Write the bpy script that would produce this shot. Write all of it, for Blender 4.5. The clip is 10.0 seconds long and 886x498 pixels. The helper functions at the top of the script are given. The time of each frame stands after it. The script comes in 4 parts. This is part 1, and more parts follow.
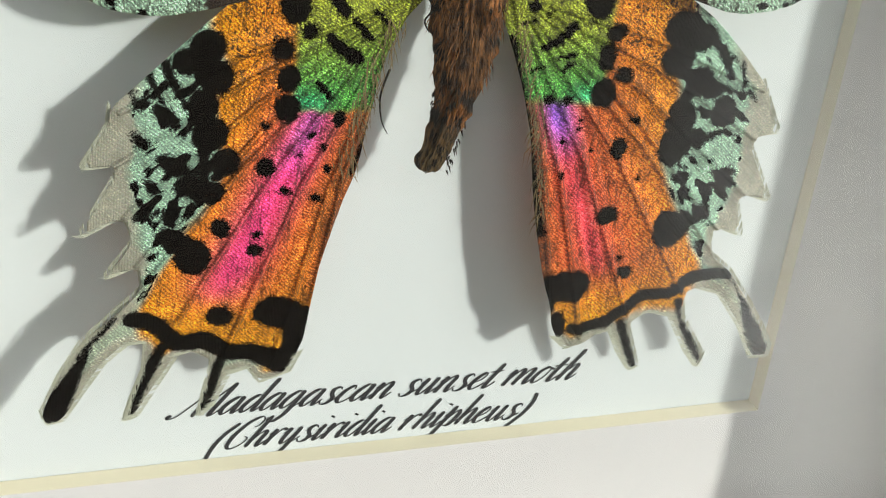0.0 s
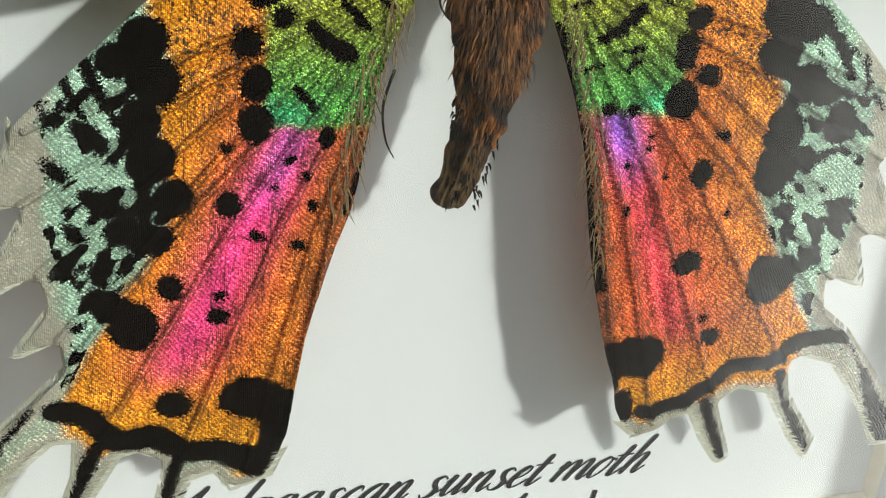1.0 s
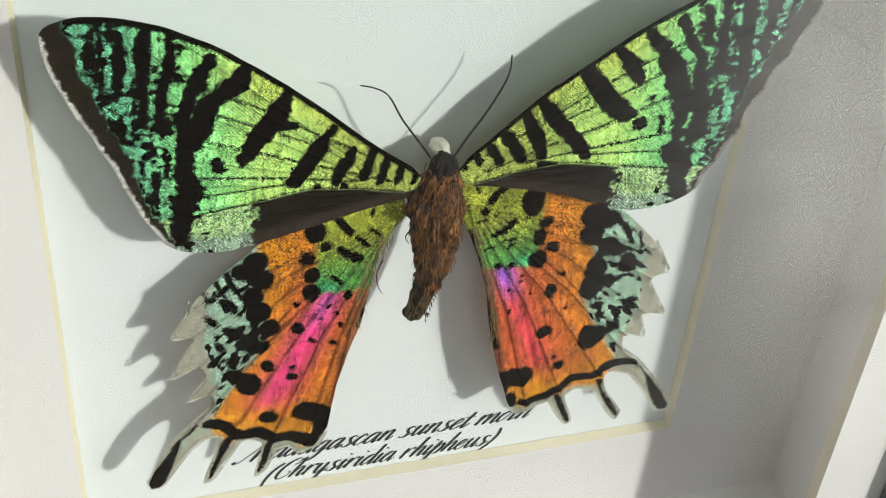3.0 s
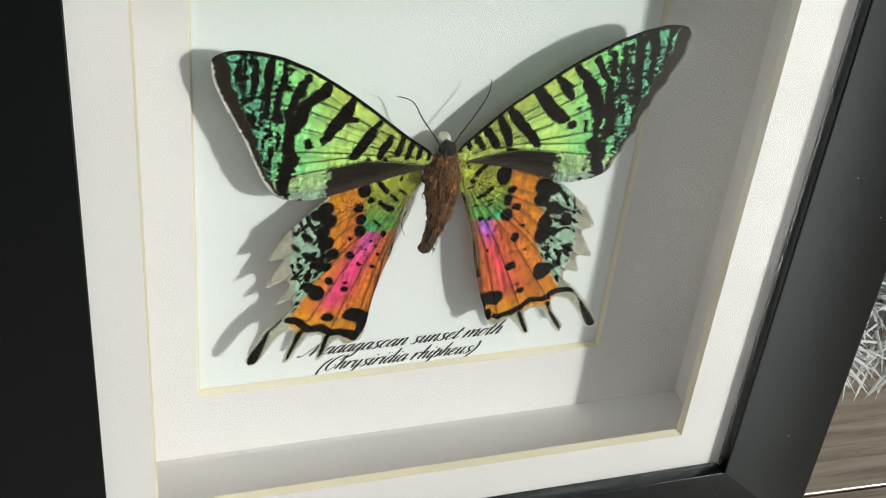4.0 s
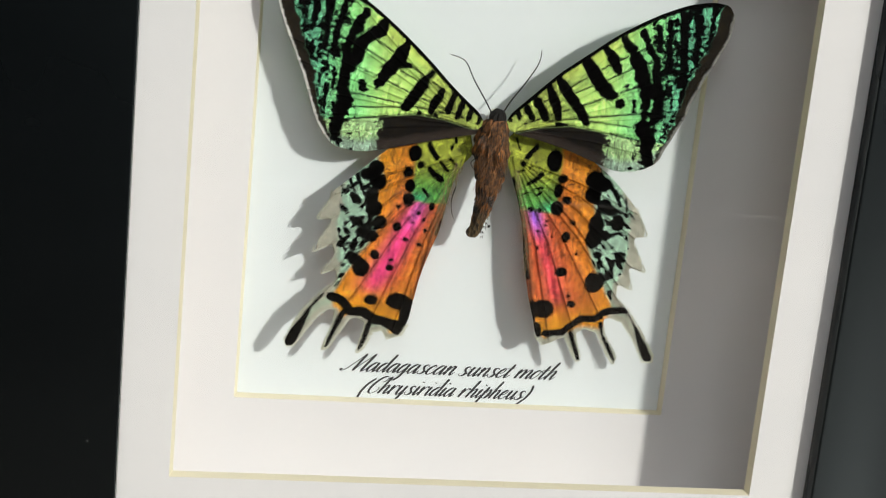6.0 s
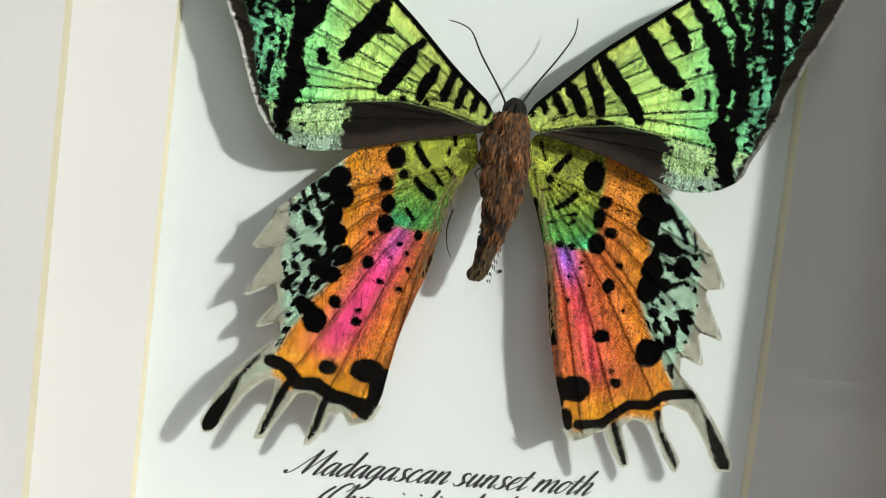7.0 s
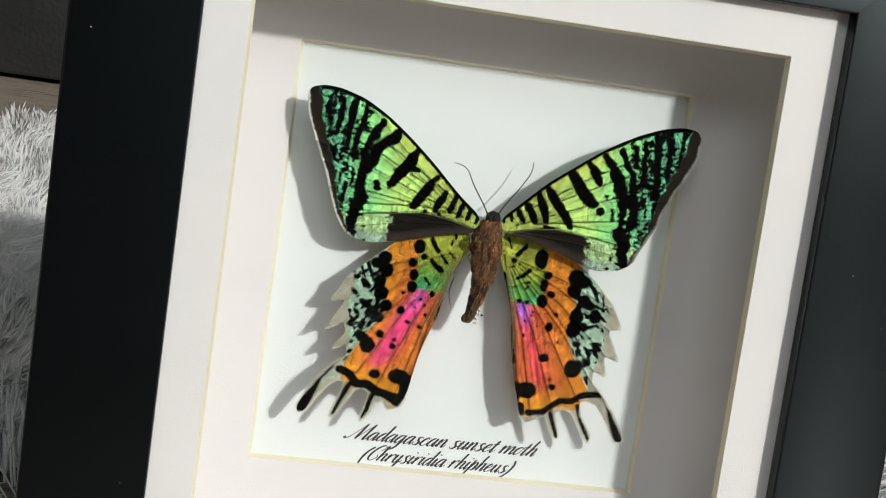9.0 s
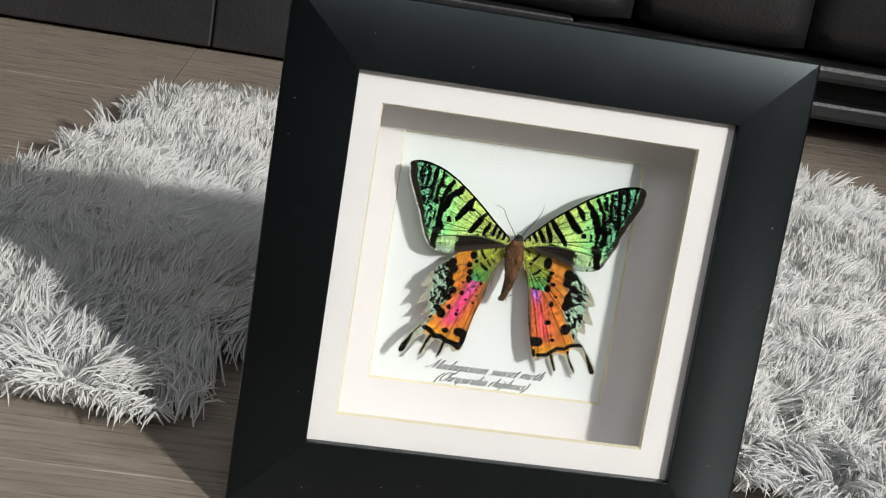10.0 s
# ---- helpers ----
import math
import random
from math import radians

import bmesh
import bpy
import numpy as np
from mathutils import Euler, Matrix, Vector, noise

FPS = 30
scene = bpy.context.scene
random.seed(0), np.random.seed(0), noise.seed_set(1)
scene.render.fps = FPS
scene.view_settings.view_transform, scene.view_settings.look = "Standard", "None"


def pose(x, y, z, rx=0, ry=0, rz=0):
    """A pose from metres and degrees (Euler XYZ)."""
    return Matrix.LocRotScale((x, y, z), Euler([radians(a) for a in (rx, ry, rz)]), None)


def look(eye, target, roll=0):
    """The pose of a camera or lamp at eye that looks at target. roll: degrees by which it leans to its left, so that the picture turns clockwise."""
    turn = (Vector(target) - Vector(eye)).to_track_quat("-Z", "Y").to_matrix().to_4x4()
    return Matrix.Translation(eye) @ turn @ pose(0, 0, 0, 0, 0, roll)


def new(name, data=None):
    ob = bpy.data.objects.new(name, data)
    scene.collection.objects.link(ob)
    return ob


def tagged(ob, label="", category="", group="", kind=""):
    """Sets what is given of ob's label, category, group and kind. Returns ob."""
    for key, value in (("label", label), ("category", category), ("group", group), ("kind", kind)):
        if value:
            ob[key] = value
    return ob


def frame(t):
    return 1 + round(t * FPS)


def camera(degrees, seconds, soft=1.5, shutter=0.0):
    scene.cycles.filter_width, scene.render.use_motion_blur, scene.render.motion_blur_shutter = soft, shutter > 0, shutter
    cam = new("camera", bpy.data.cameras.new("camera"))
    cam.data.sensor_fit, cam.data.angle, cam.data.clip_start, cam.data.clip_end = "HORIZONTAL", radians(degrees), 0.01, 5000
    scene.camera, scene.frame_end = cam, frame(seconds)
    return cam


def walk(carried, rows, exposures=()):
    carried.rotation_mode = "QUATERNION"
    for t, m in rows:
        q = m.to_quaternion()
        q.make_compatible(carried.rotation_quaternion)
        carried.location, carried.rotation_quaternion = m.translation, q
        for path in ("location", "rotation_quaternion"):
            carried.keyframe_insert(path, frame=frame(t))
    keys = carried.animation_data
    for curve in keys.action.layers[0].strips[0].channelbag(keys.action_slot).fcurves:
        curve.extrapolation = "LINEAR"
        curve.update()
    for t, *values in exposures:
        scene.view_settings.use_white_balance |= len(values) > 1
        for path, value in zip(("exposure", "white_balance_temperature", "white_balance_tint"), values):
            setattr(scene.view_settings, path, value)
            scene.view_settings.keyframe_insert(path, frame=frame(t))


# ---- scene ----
# The frame leans back on its support; LEAN in degrees, base height so that its lower back edge rests on the floor.
LEAN = 7.1
FRAME = pose(0, 0, 0.0358 * math.cos(radians(LEAN)) + 0.014 * math.sin(radians(LEAN)), -LEAN, 0, 2.07)

cam = camera(36.2, 10.0, 1.05)
# seconds, eye in centimetres and yaw, pitch, roll in degrees, all in the frame's own axes
PATH = [
    (0, -3.54, -10.76, 9.60, -19.62, -29.50, 6.04),
    (0.5, -3.10, -9.30, 8.76, -17.96, -28.71, 4.81),
    (1, -2.58, -8.25, 8.18, -17.60, -27.54, 4.24),
    (1.5, -2.51, -8.37, 8.46, -17.48, -27.70, 4.23),
    (2, -2.72, -9.27, 9.26, -17.30, -31.82, 4.36),
    (2.3, -2.82, -9.93, 10.97, -17.99, -34.36, 4.42),
    (2.5, -2.89, -10.26, 12.38, -18.40, -36.35, 4.65),
    (2.7, -3.09, -10.84, 13.42, -18.70, -39.09, 4.77),
    (3.8, -6.47, -18.57, 20.73, -20.50, -39.32, 6.67),
    (3.9, -6.59, -19.22, 20.43, -20.26, -38.25, 6.68),
    (4, -6.74, -19.94, 19.97, -19.85, -37.23, 6.48),
    (4.5, -6.83, -23.78, 17.49, -17.71, -30.75, 4.89),
    (5, -6.68, -28.21, 15.78, -14.48, -23.77, 3.96),
    (5.2, -6.18, -28.22, 14.36, -13.41, -21.55, 3.93),
    (5.5, -5.87, -27.57, 12.37, -11.54, -17.74, 4.86),
    (5.7, -5.46, -26.66, 11.15, -10.59, -15.21, 5.28),
    (6.8, -3.66, -20.26, 6.63, -8.73, -6.78, 6.42),
    (7, -3.17, -18.25, 6.36, -8.25, -5.36, 6.64),
    (7.5, -3.03, -16.27, 6.03, -9.37, -3.58, 6.90),
    (8, -3.51, -17.78, 6.38, -10.13, -3.35, 7.04),
    (8.5, -4.92, -23.22, 7.23, -10.56, -3.88, 7.49),
    (8.7, -5.49, -25.78, 7.83, -10.25, -4.92, 7.75),
    (9, -5.37, -28.97, 9.16, -9.03, -6.61, 8.13),
    (9.5, -6.57, -37.78, 12.04, -7.39, -9.63, 8.32),
    (10, -8.43, -47.09, 15.29, -7.28, -11.33, 9.10),
]


def stand(x, y, z, yaw, pitch, roll):
    eye = Vector((x, y, z)) / 100
    a, b = radians(yaw), radians(pitch)
    ahead = Vector((-math.sin(a) * math.cos(b), math.cos(a) * math.cos(b), math.sin(b)))
    return FRAME @ look(eye, eye + ahead, roll)


walk(cam, [(row[0], stand(*row[1:])) for row in PATH], [(0.0, -0.34, 6500, 4), (2.7, -0.34, 6500, 5), (4.0, -0.32, 6500, 5), (5.2, -0.26, 6500, 9), (7.0, -0.27, 6500, 5), (8.2, -0.27, 6500, 6), (9.5, -0.14, 6500, 9), (10.0, -0.08, 6500, 9)])

# ---- light ----
TO_SUN = (FRAME.to_3x3() @ Vector((0.68, -1.0, 0.50))).normalized()
world = bpy.data.worlds.new("daylight")
scene.world = world
world.use_nodes = True
wn = world.node_tree
sky = wn.nodes.new("ShaderNodeTexSky")
sky.sky_type = "NISHITA"
sky.sun_disc = False
sky.sun_elevation = math.asin(TO_SUN.z)
sky.sun_rotation = math.atan2(TO_SUN.x, TO_SUN.y)
wn.links.new(sky.outputs[0], wn.nodes["Background"].inputs["Color"])
wn.nodes["Background"].inputs["Strength"].default_value = 0.06

sun_data = bpy.data.lights.new("sun", "SUN")
sun_data.energy, sun_data.angle, sun_data.color = 3.15, radians(3.0), (1.0, 0.972, 0.925)
sun = new("sun", sun_data)
sun.matrix_world = look(TO_SUN * 4, (0, 0, 0.05))

# area lamp added in the unseen window opening to strengthen its sky light
window_light = bpy.data.lights.new("window_skylight", "AREA")
window_light.shape, window_light.size, window_light.size_y = "RECTANGLE", 1.0, 1.4
window_light.energy, window_light.color = 19.0, (0.97, 0.985, 1.0)
skylight = new("window_skylight", window_light)
skylight.matrix_world = look((1.79, -1.80, 1.4), (0.0, 0, 0.1))
# unseen fill lamp, added in front to lighten the shadows
fill_light = bpy.data.lights.new("added_front_fill", "AREA")
fill_light.shape, fill_light.size, fill_light.size_y = "RECTANGLE", 1.4, 0.8
fill_light.energy, fill_light.color = 12.0, (0.94, 0.97, 1.0)
new("added_front_fill", fill_light).matrix_world = look((-0.25, -1.80, 1.75), (-0.1, 0, 0.4))


# ---- materials ----
def srgb(r, g, b):
    return tuple(((c / 255 + 0.055) / 1.055) ** 2.4 if c > 10 else c / 255 / 12.92 for c in (r, g, b))


class Nodes:
    """A small wrapper round one material's node tree."""

    def __init__(self, name):
        self.m = bpy.data.materials.new(name)
        self.m.use_nodes = True
        self.t = self.m.node_tree
        self.b = self.t.nodes["Principled BSDF"]
        self.co = self.t.nodes.new("ShaderNodeTexCoord").outputs["Object"]

    def link(self, a, b):
        self.t.links.new(a, b)

    def put(self, socket, value):
        if hasattr(value, "is_output"):
            self.link(value, socket)
        elif isinstance(value, tuple) and len(value) == 3:
            socket.default_value = (*value, 1)
        else:
            socket.default_value = value

    def set(self, **kw):
        for k, v in kw.items():
            self.put(self.b.inputs[k.replace("_", " ").title().replace("Ior", "IOR")], v)
        return self

    def scaled(self, sx, sy, sz):
        n = self.t.nodes.new("ShaderNodeMapping")
        n.inputs["Scale"].default_value = (sx, sy, sz)
        self.link(self.co, n.inputs["Vector"])
        return n.outputs[0]

    def noise(self, scale, detail=3.0, rough=0.55, vec=None, distort=0.0):
        n = self.t.nodes.new("ShaderNodeTexNoise")
        n.inputs["Scale"].default_value, n.inputs["Detail"].default_value = scale, detail
        n.inputs["Roughness"].default_value, n.inputs["Distortion"].default_value = rough, distort
        self.link(vec or self.co, n.inputs["Vector"])
        return n.outputs[0]

    def voronoi(self, scale, vec=None, colour=False):
        n = self.t.nodes.new("ShaderNodeTexVoronoi")
        n.inputs["Scale"].default_value = scale
        self.link(vec or self.co, n.inputs["Vector"])
        return n.outputs["Color" if colour else "Distance"]

    def span(self, v, a, b, c=0.0, d=1.0):
        n = self.t.nodes.new("ShaderNodeMapRange")
        self.put(n.inputs[0], v)
        for i, k in enumerate((a, b, c, d)):
            n.inputs[i + 1].default_value = k
        return n.outputs[0]

    def math(self, op, a, b=0.0):
        n = self.t.nodes.new("ShaderNodeMath")
        n.operation = op
        self.put(n.inputs[0], a), self.put(n.inputs[1], b)
        return n.outputs[0]

    def mix(self, f, a, b, kind="MIX"):
        n = self.t.nodes.new("ShaderNodeMix")
        n.data_type, n.blend_type = "RGBA", kind
        self.put(n.inputs[0], f), self.put(n.inputs[6], a), self.put(n.inputs[7], b)
        return n.outputs[2]

    def attr(self, name, factor=False):
        n = self.t.nodes.new("ShaderNodeAttribute")
        n.attribute_name = name
        return n.outputs["Fac" if factor else "Color"]

    def random(self):
        return self.t.nodes.new("ShaderNodeObjectInfo").outputs["Random"]

    def island(self):
        return self.t.nodes.new("ShaderNodeNewGeometry").outputs["Random Per Island"]

    def bump(self, height, strength, distance):
        n = self.t.nodes.new("ShaderNodeBump")
        n.inputs["Strength"].default_value, n.inputs["Distance"].default_value = strength, distance
        self.link(height, n.inputs["Height"])
        self.link(n.outputs[0], self.b.inputs["Normal"])
        return self


def board_material(name, a, b, fibre=1800):
    n = Nodes(name)
    grain, blotch = n.noise(fibre, 4), n.noise(28, 3)
    n.set(base_color=n.mix(n.span(blotch, 0.35, 0.7), a, b), roughness=n.span(grain, 0.3, 0.7, 0.7, 0.9))
    return n.bump(grain, 0.08, 0.0001).m


card_white = board_material("card_white", srgb(239, 243, 243), srgb(235, 239, 240))
mat_white = board_material("mat_white", srgb(238, 233, 232), srgb(233, 229, 229))
core_cream = board_material("core_cream", srgb(238, 229, 203), srgb(230, 220, 192), 3000)
spacer_white = board_material("spacer_white", srgb(246, 243, 240), srgb(241, 238, 236))


def frame_black():
    n = Nodes("satin_black_lacquer")
    fine, wide = n.noise(900, 4), n.noise(14, 3)
    n.set(base_color=n.mix(n.span(wide, 0.3, 0.7), (0.0022, 0.0029, 0.0034), (0.0032, 0.0041, 0.0047)),
          roughness=n.span(wide, 0.3, 0.7, 0.24, 0.30), specular_ior_level=0.42, specular_tint=(0.82, 0.96, 1.0))
    return n.bump(fine, 0.06, 0.0001).m


lacquer = frame_black()


def glass_material():
    n = Nodes("clear_glass")
    clear, gloss = n.t.nodes.new("ShaderNodeBsdfTransparent"), n.t.nodes.new("ShaderNodeBsdfGlossy")
    both, angle = n.t.nodes.new("ShaderNodeMixShader"), n.t.nodes.new("ShaderNodeLayerWeight")
    angle.inputs["Blend"].default_value = 0.5
    sheen = n.span(n.math("POWER", angle.outputs["Facing"], 5.0), 0, 1, 0.038, 1.0)
    clear.inputs["Color"].default_value = (0.985, 0.992, 0.99, 1)
    gloss.inputs["Roughness"].default_value = 0.0
    n.link(sheen, both.inputs[0]), n.link(clear.outputs[0], both.inputs[1]), n.link(gloss.outputs[0], both.inputs[2])
    n.link(both.outputs[0], n.t.nodes["Material Output"].inputs["Surface"])
    return n.m


glass_clear = glass_material()


def ink_material():
    n = Nodes("printed_ink")
    n.set(base_color=n.mix(n.noise(2500, 2), (0.012, 0.012, 0.016), (0.045, 0.045, 0.05)), roughness=0.6)
    return n.m


ink = ink_material()


def wing_material():
    n = Nodes("iridescent_wing_scales")
    mm = n.scaled(1000, 1000, 1000)
    ragged = n.math("MULTIPLY", n.math("SUBTRACT", n.noise(2.2, 6, 0.78, mm), 0.5), 0.7)
    # single scales, each with its own brightness and a little of its own hue
    cells = n.t.nodes.new("ShaderNodeTexVoronoi")
    cells.inputs["Scale"].default_value = 10.5
    n.link(n.scaled(1000, 500, 1350), cells.inputs["Vector"])
    pick = n.t.nodes.new("ShaderNodeSeparateColor")
    n.link(cells.outputs["Color"], pick.inputs[0])
    edge = n.math("ADD", n.attr("ink", True), n.math("ADD", ragged, n.math("MULTIPLY", n.math("SUBTRACT", pick.outputs[2], 0.5), 0.34)))
    black = n.span(edge, -0.03, 0.03, 1.0, 0.0)
    vein = n.attr("vein", True)
    # glints of single scales, put into the tint as very bright yellowish cells
    value = n.math("POWER", pick.outputs[0], 5.0)
    glitter = n.span(n.noise(0.42, 3, 0.6, mm), 0.42, 0.62, 0.45, 1.0)
    value = n.math("MULTIPLY", value, glitter)
    # long streaks: light and shade of pleats, put into the brightness
    pleat = n.noise(1.0, 4, 0.6, n.scaled(1100, 1100, 230))
    wide = n.noise(0.9, 4, 0.65, mm)
    bright = n.math("MULTIPLY", n.math("MULTIPLY", n.span(value, 0, 1, 1.45, 11.0), n.span(pleat, 0.32, 0.68, 0.62, 1.2)), n.span(wide, 0.3, 0.7, 0.72, 1.12))
    # fine slanting rows of scales
    rib = n.t.nodes.new("ShaderNodeTexWave")
    rib.bands_direction = "DIAGONAL"
    rib.inputs["Scale"].default_value, rib.inputs["Distortion"].default_value = 1.6, 3.4
    rib.inputs["Detail"].default_value, rib.inputs["Detail Scale"].default_value = 2.0, 1.0
    n.link(mm, rib.inputs["Vector"])
    bright = n.math("MULTIPLY", bright, n.span(rib.outputs["Fac"], 0.15, 0.85, 0.66, 1.22))
    calm = n.span(n.attr("dust", True), -1.0, 0.0, 1.0, 0.0)
    bright = n.math("ADD", n.math("MULTIPLY", bright, n.math("SUBTRACT", 1.0, calm)), n.math("MULTIPLY", calm, n.span(wide, 0.3, 0.7, 0.78, 1.0)))
    shade = n.t.nodes.new("ShaderNodeCombineColor")
    for i in range(3):
        n.link(bright, shade.inputs[i])
    tint = n.mix(1.0, n.attr("tint"), shade.outputs[0], "MULTIPLY")
    tint = n.mix(n.math("MULTIPLY", n.math("MULTIPLY", value, 0.28), n.math("SUBTRACT", 1.0, calm)), tint, (0.95, 0.74, 0.16))
    tint = n.mix(0.07, tint, cells.outputs["Color"], "OVERLAY")
    # hairline creases that run down the wing, their shade put into the tint, and loose dark scales
    crease = n.span(n.math("ABSOLUTE", n.math("SUBTRACT", n.noise(1.0, 3, 0.55, n.scaled(900, 900, 120)), 0.5)), 0.0, 0.022, 0.8, 0.0)
    tint = n.mix(n.math("MULTIPLY", crease, n.math("SUBTRACT", 1.0, calm)), tint, (0.035, 0.016, 0.006))
    # the veins: shade on both sides of the raised ridge, put into the tint as dark lines
    vein_shade = n.math("MULTIPLY", n.span(n.math("ABSOLUTE", n.math("SUBTRACT", vein, 0.17)), 0.0, 0.10, 0.6, 0.0), n.math("MULTIPLY", n.span(n.noise(0.35, 3, 0.6, mm), 0.4, 0.65), n.math("SUBTRACT", 1.0, calm)))
    tint = n.mix(vein_shade, tint, (0.02, 0.011, 0.005))
    loose = n.math("GREATER_THAN", n.noise(6.5, 3, 0.7, mm), n.span(n.noise(0.5, 2, 0.5, mm), 0.38, 0.62, 0.60, 0.50))
    tint = n.mix(n.math("MULTIPLY", loose, n.math("MULTIPLY", n.math("SUBTRACT", 1.0, calm), 0.5)), tint, (0.02, 0.012, 0.008))
    fleck = n.math("GREATER_THAN", n.noise(3.0, 4, 0.7, mm), 0.56)
    tint = n.mix(n.math("MULTIPLY", fleck, n.math("MAXIMUM", n.attr("dust", True), 0.0)), tint, (0.012, 0.010, 0.009))
    dark = n.mix(n.noise(4.0, 3, 0.6, mm), (0.0008, 0.0007, 0.0007), (0.004, 0.0034, 0.0032))
    n.set(base_color=n.mix(black, tint, dark), metallic=n.math("MULTIPLY", n.span(black, 0, 1, 0.15, 0.0), n.math("SUBTRACT", 1.0, calm)),
          roughness=n.math("MAXIMUM", n.span(black, 0, 1, 0.40, 0.9), n.math("MULTIPLY", calm, 0.85)),
          specular_ior_level=n.math("MULTIPLY", n.span(black, 0, 1, 0.4, 0.0), n.math("SUBTRACT", 1.0, calm)))
    rows = n.t.nodes.new("ShaderNodeTexWave")
    rows.inputs["Scale"].default_value, rows.inputs["Distortion"].default_value, rows.inputs["Detail"].default_value = 2.6, 3.0, 2.0
    n.link(mm, rows.inputs["Vector"])
    height = n.math("ADD", n.math("MULTIPLY", rows.outputs["Fac"], 0.35), n.math("ADD", pick.outputs[1], n.math("MULTIPLY", n.noise(3.0, 3, 0.6, mm), 0.8)))
    ridge = n.span(vein, 0.0, 0.24, 3.2, 0.0)
    return n.bump(n.math("ADD", height, ridge), 0.9, 0.00009).m


wing_scales = wing_material()


def hair_material(name, a, b, rough=0.6):
    n = Nodes(name)
    n.set(base_color=n.mix(n.span(n.noise(900, 4), 0.3, 0.7), n.mix(n.island(), a, b), a), roughness=rough)
    return n.bump(n.noise(2600, 3), 0.5, 0.0002).m


def body_material():
    n = Nodes("rust_brown_fur")
    streak = n.noise(1.0, 5, 0.65, n.scaled(2600, 2600, 600))
    patch = n.noise(420, 4, 0.6)
    place = n.t.nodes.new("ShaderNodeSeparateXYZ")
    n.link(n.co, place.inputs[0])
    rust = n.mix(n.span(streak, 0.42, 0.66), (0.018, 0.010, 0.006), (0.56, 0.21, 0.05))
    rust = n.mix(n.span(patch, 0.48, 0.58), rust, (0.016, 0.011, 0.008))
    tail = n.mix(n.span(streak, 0.4, 0.62), (0.012, 0.010, 0.007), (0.26, 0.16, 0.06))
    n.set(base_color=n.mix(n.span(place.outputs[2], 0.0485, 0.0455), rust, tail), roughness=0.6)
    return n.bump(streak, 0.8, 0.0004).m


body_brown = body_material()
body_dark = hair_material("dark_brown_fur", (0.006, 0.0045, 0.0035), (0.03, 0.02, 0.011), 0.85)
fringe_cream = hair_material("cream_wing_fringe", srgb(214, 214, 196), srgb(190, 190, 170))
hair_tan = hair_material("tan_margin_hair", (0.42, 0.30, 0.14), (0.10, 0.07, 0.03))
antenna_black = hair_material("black_antenna", (0.012, 0.01, 0.01), (0.03, 0.025, 0.02))


def plank_material():
    n = Nodes("grey_oak_laminate")
    along = n.scaled(3.5, 60, 60)
    grain, fine = n.noise(6, 6, 0.6, along, 0.6), n.noise(30, 4, 0.6, n.scaled(2.0, 55, 55))
    wood = n.mix(n.span(grain, 0.35, 0.68), srgb(128, 116, 105), srgb(172, 159, 146))
    wood = n.mix(n.span(fine, 0.5, 0.75, 0, 0.5), wood, srgb(98, 86, 76))
    wood = n.mix(n.math("MULTIPLY", n.random(), 0.35), wood, srgb(134, 121, 110))
    n.set(base_color=wood, roughness=n.span(n.math("ADD", n.math("MULTIPLY", grain, 0.6), n.math("MULTIPLY", fine, 0.4)), 0.38, 0.62, 0.24, 0.38), specular_ior_level=n.span(n.noise(7, 4, 0.6, n.scaled(1.6, 30, 30), 0.4), 0.36, 0.64, 0.2, 0.9))
    return n.bump(fine, 0.1, 0.0004).m


plank_wood = plank_material()


def pile_material():
    n = Nodes("grey_shag_pile")
    tuft = n.island()
    c = n.mix(tuft, srgb(238, 239, 238), srgb(252, 251, 248))
    c = n.mix(n.span(n.noise(11, 3), 0.45, 0.75), c, n.mix(tuft, srgb(222, 225, 227), srgb(244, 244, 244)))
    n.set(base_color=c, roughness=0.7, specular_ior_level=0.2)
    # thin fibres let some light through
    through_light, both = n.t.nodes.new("ShaderNodeBsdfTranslucent"), n.t.nodes.new("ShaderNodeMixShader")
    n.link(c, through_light.inputs["Color"])
    both.inputs[0].default_value = 0.48
    n.link(n.b.outputs[0], both.inputs[1]), n.link(through_light.outputs[0], both.inputs[2])
    n.link(both.outputs[0], n.t.nodes["Material Output"].inputs["Surface"])
    return n.m


rug_pile = pile_material()


def leather_material():
    n = Nodes("black_leather")
    crease = n.voronoi(260)
    n.set(base_color=n.mix(n.noise(6, 3), (0.008, 0.008, 0.009), (0.02, 0.02, 0.021)), roughness=n.span(n.noise(20, 3), 0.3, 0.7, 0.35, 0.5))
    return n.bump(crease, 0.35, 0.0006).m


leather = leather_material()


def plaster_material(name, a, b):
    n = Nodes(name)
    n.set(base_color=n.mix(n.noise(2.5, 4), a, b), roughness=0.9)
    return n.bump(n.noise(160, 4), 0.2, 0.001).m


wall_paint = plaster_material("wall_paint", srgb(205, 204, 200), srgb(196, 194, 190))
# tone of unseen walls, set for what the rails and glass reflect
wall_dark = plaster_material("wall_paint_slate", srgb(112, 118, 122), srgb(103, 109, 113))
ceiling_paint = plaster_material("ceiling_paint", srgb(238, 238, 236), srgb(232, 232, 230))
dark_plastic = hair_material("dark_sofa_lining", (0.02, 0.018, 0.017), (0.03, 0.027, 0.025))


# ---- building helpers ----
def mesh_of(name, bm, material, smooth=False):
    me = bpy.data.meshes.new(name)
    bm.to_mesh(me)
    bm.free()
    me.materials.append(material)
    if smooth:
        me.shade_smooth()
    return me


def part(name, bm, material, parent, label="", smooth=False):
    ob = new(name, mesh_of(name, bm, material, smooth))
    ob.parent = parent
    if label:
        tagged(ob, label)
    return ob


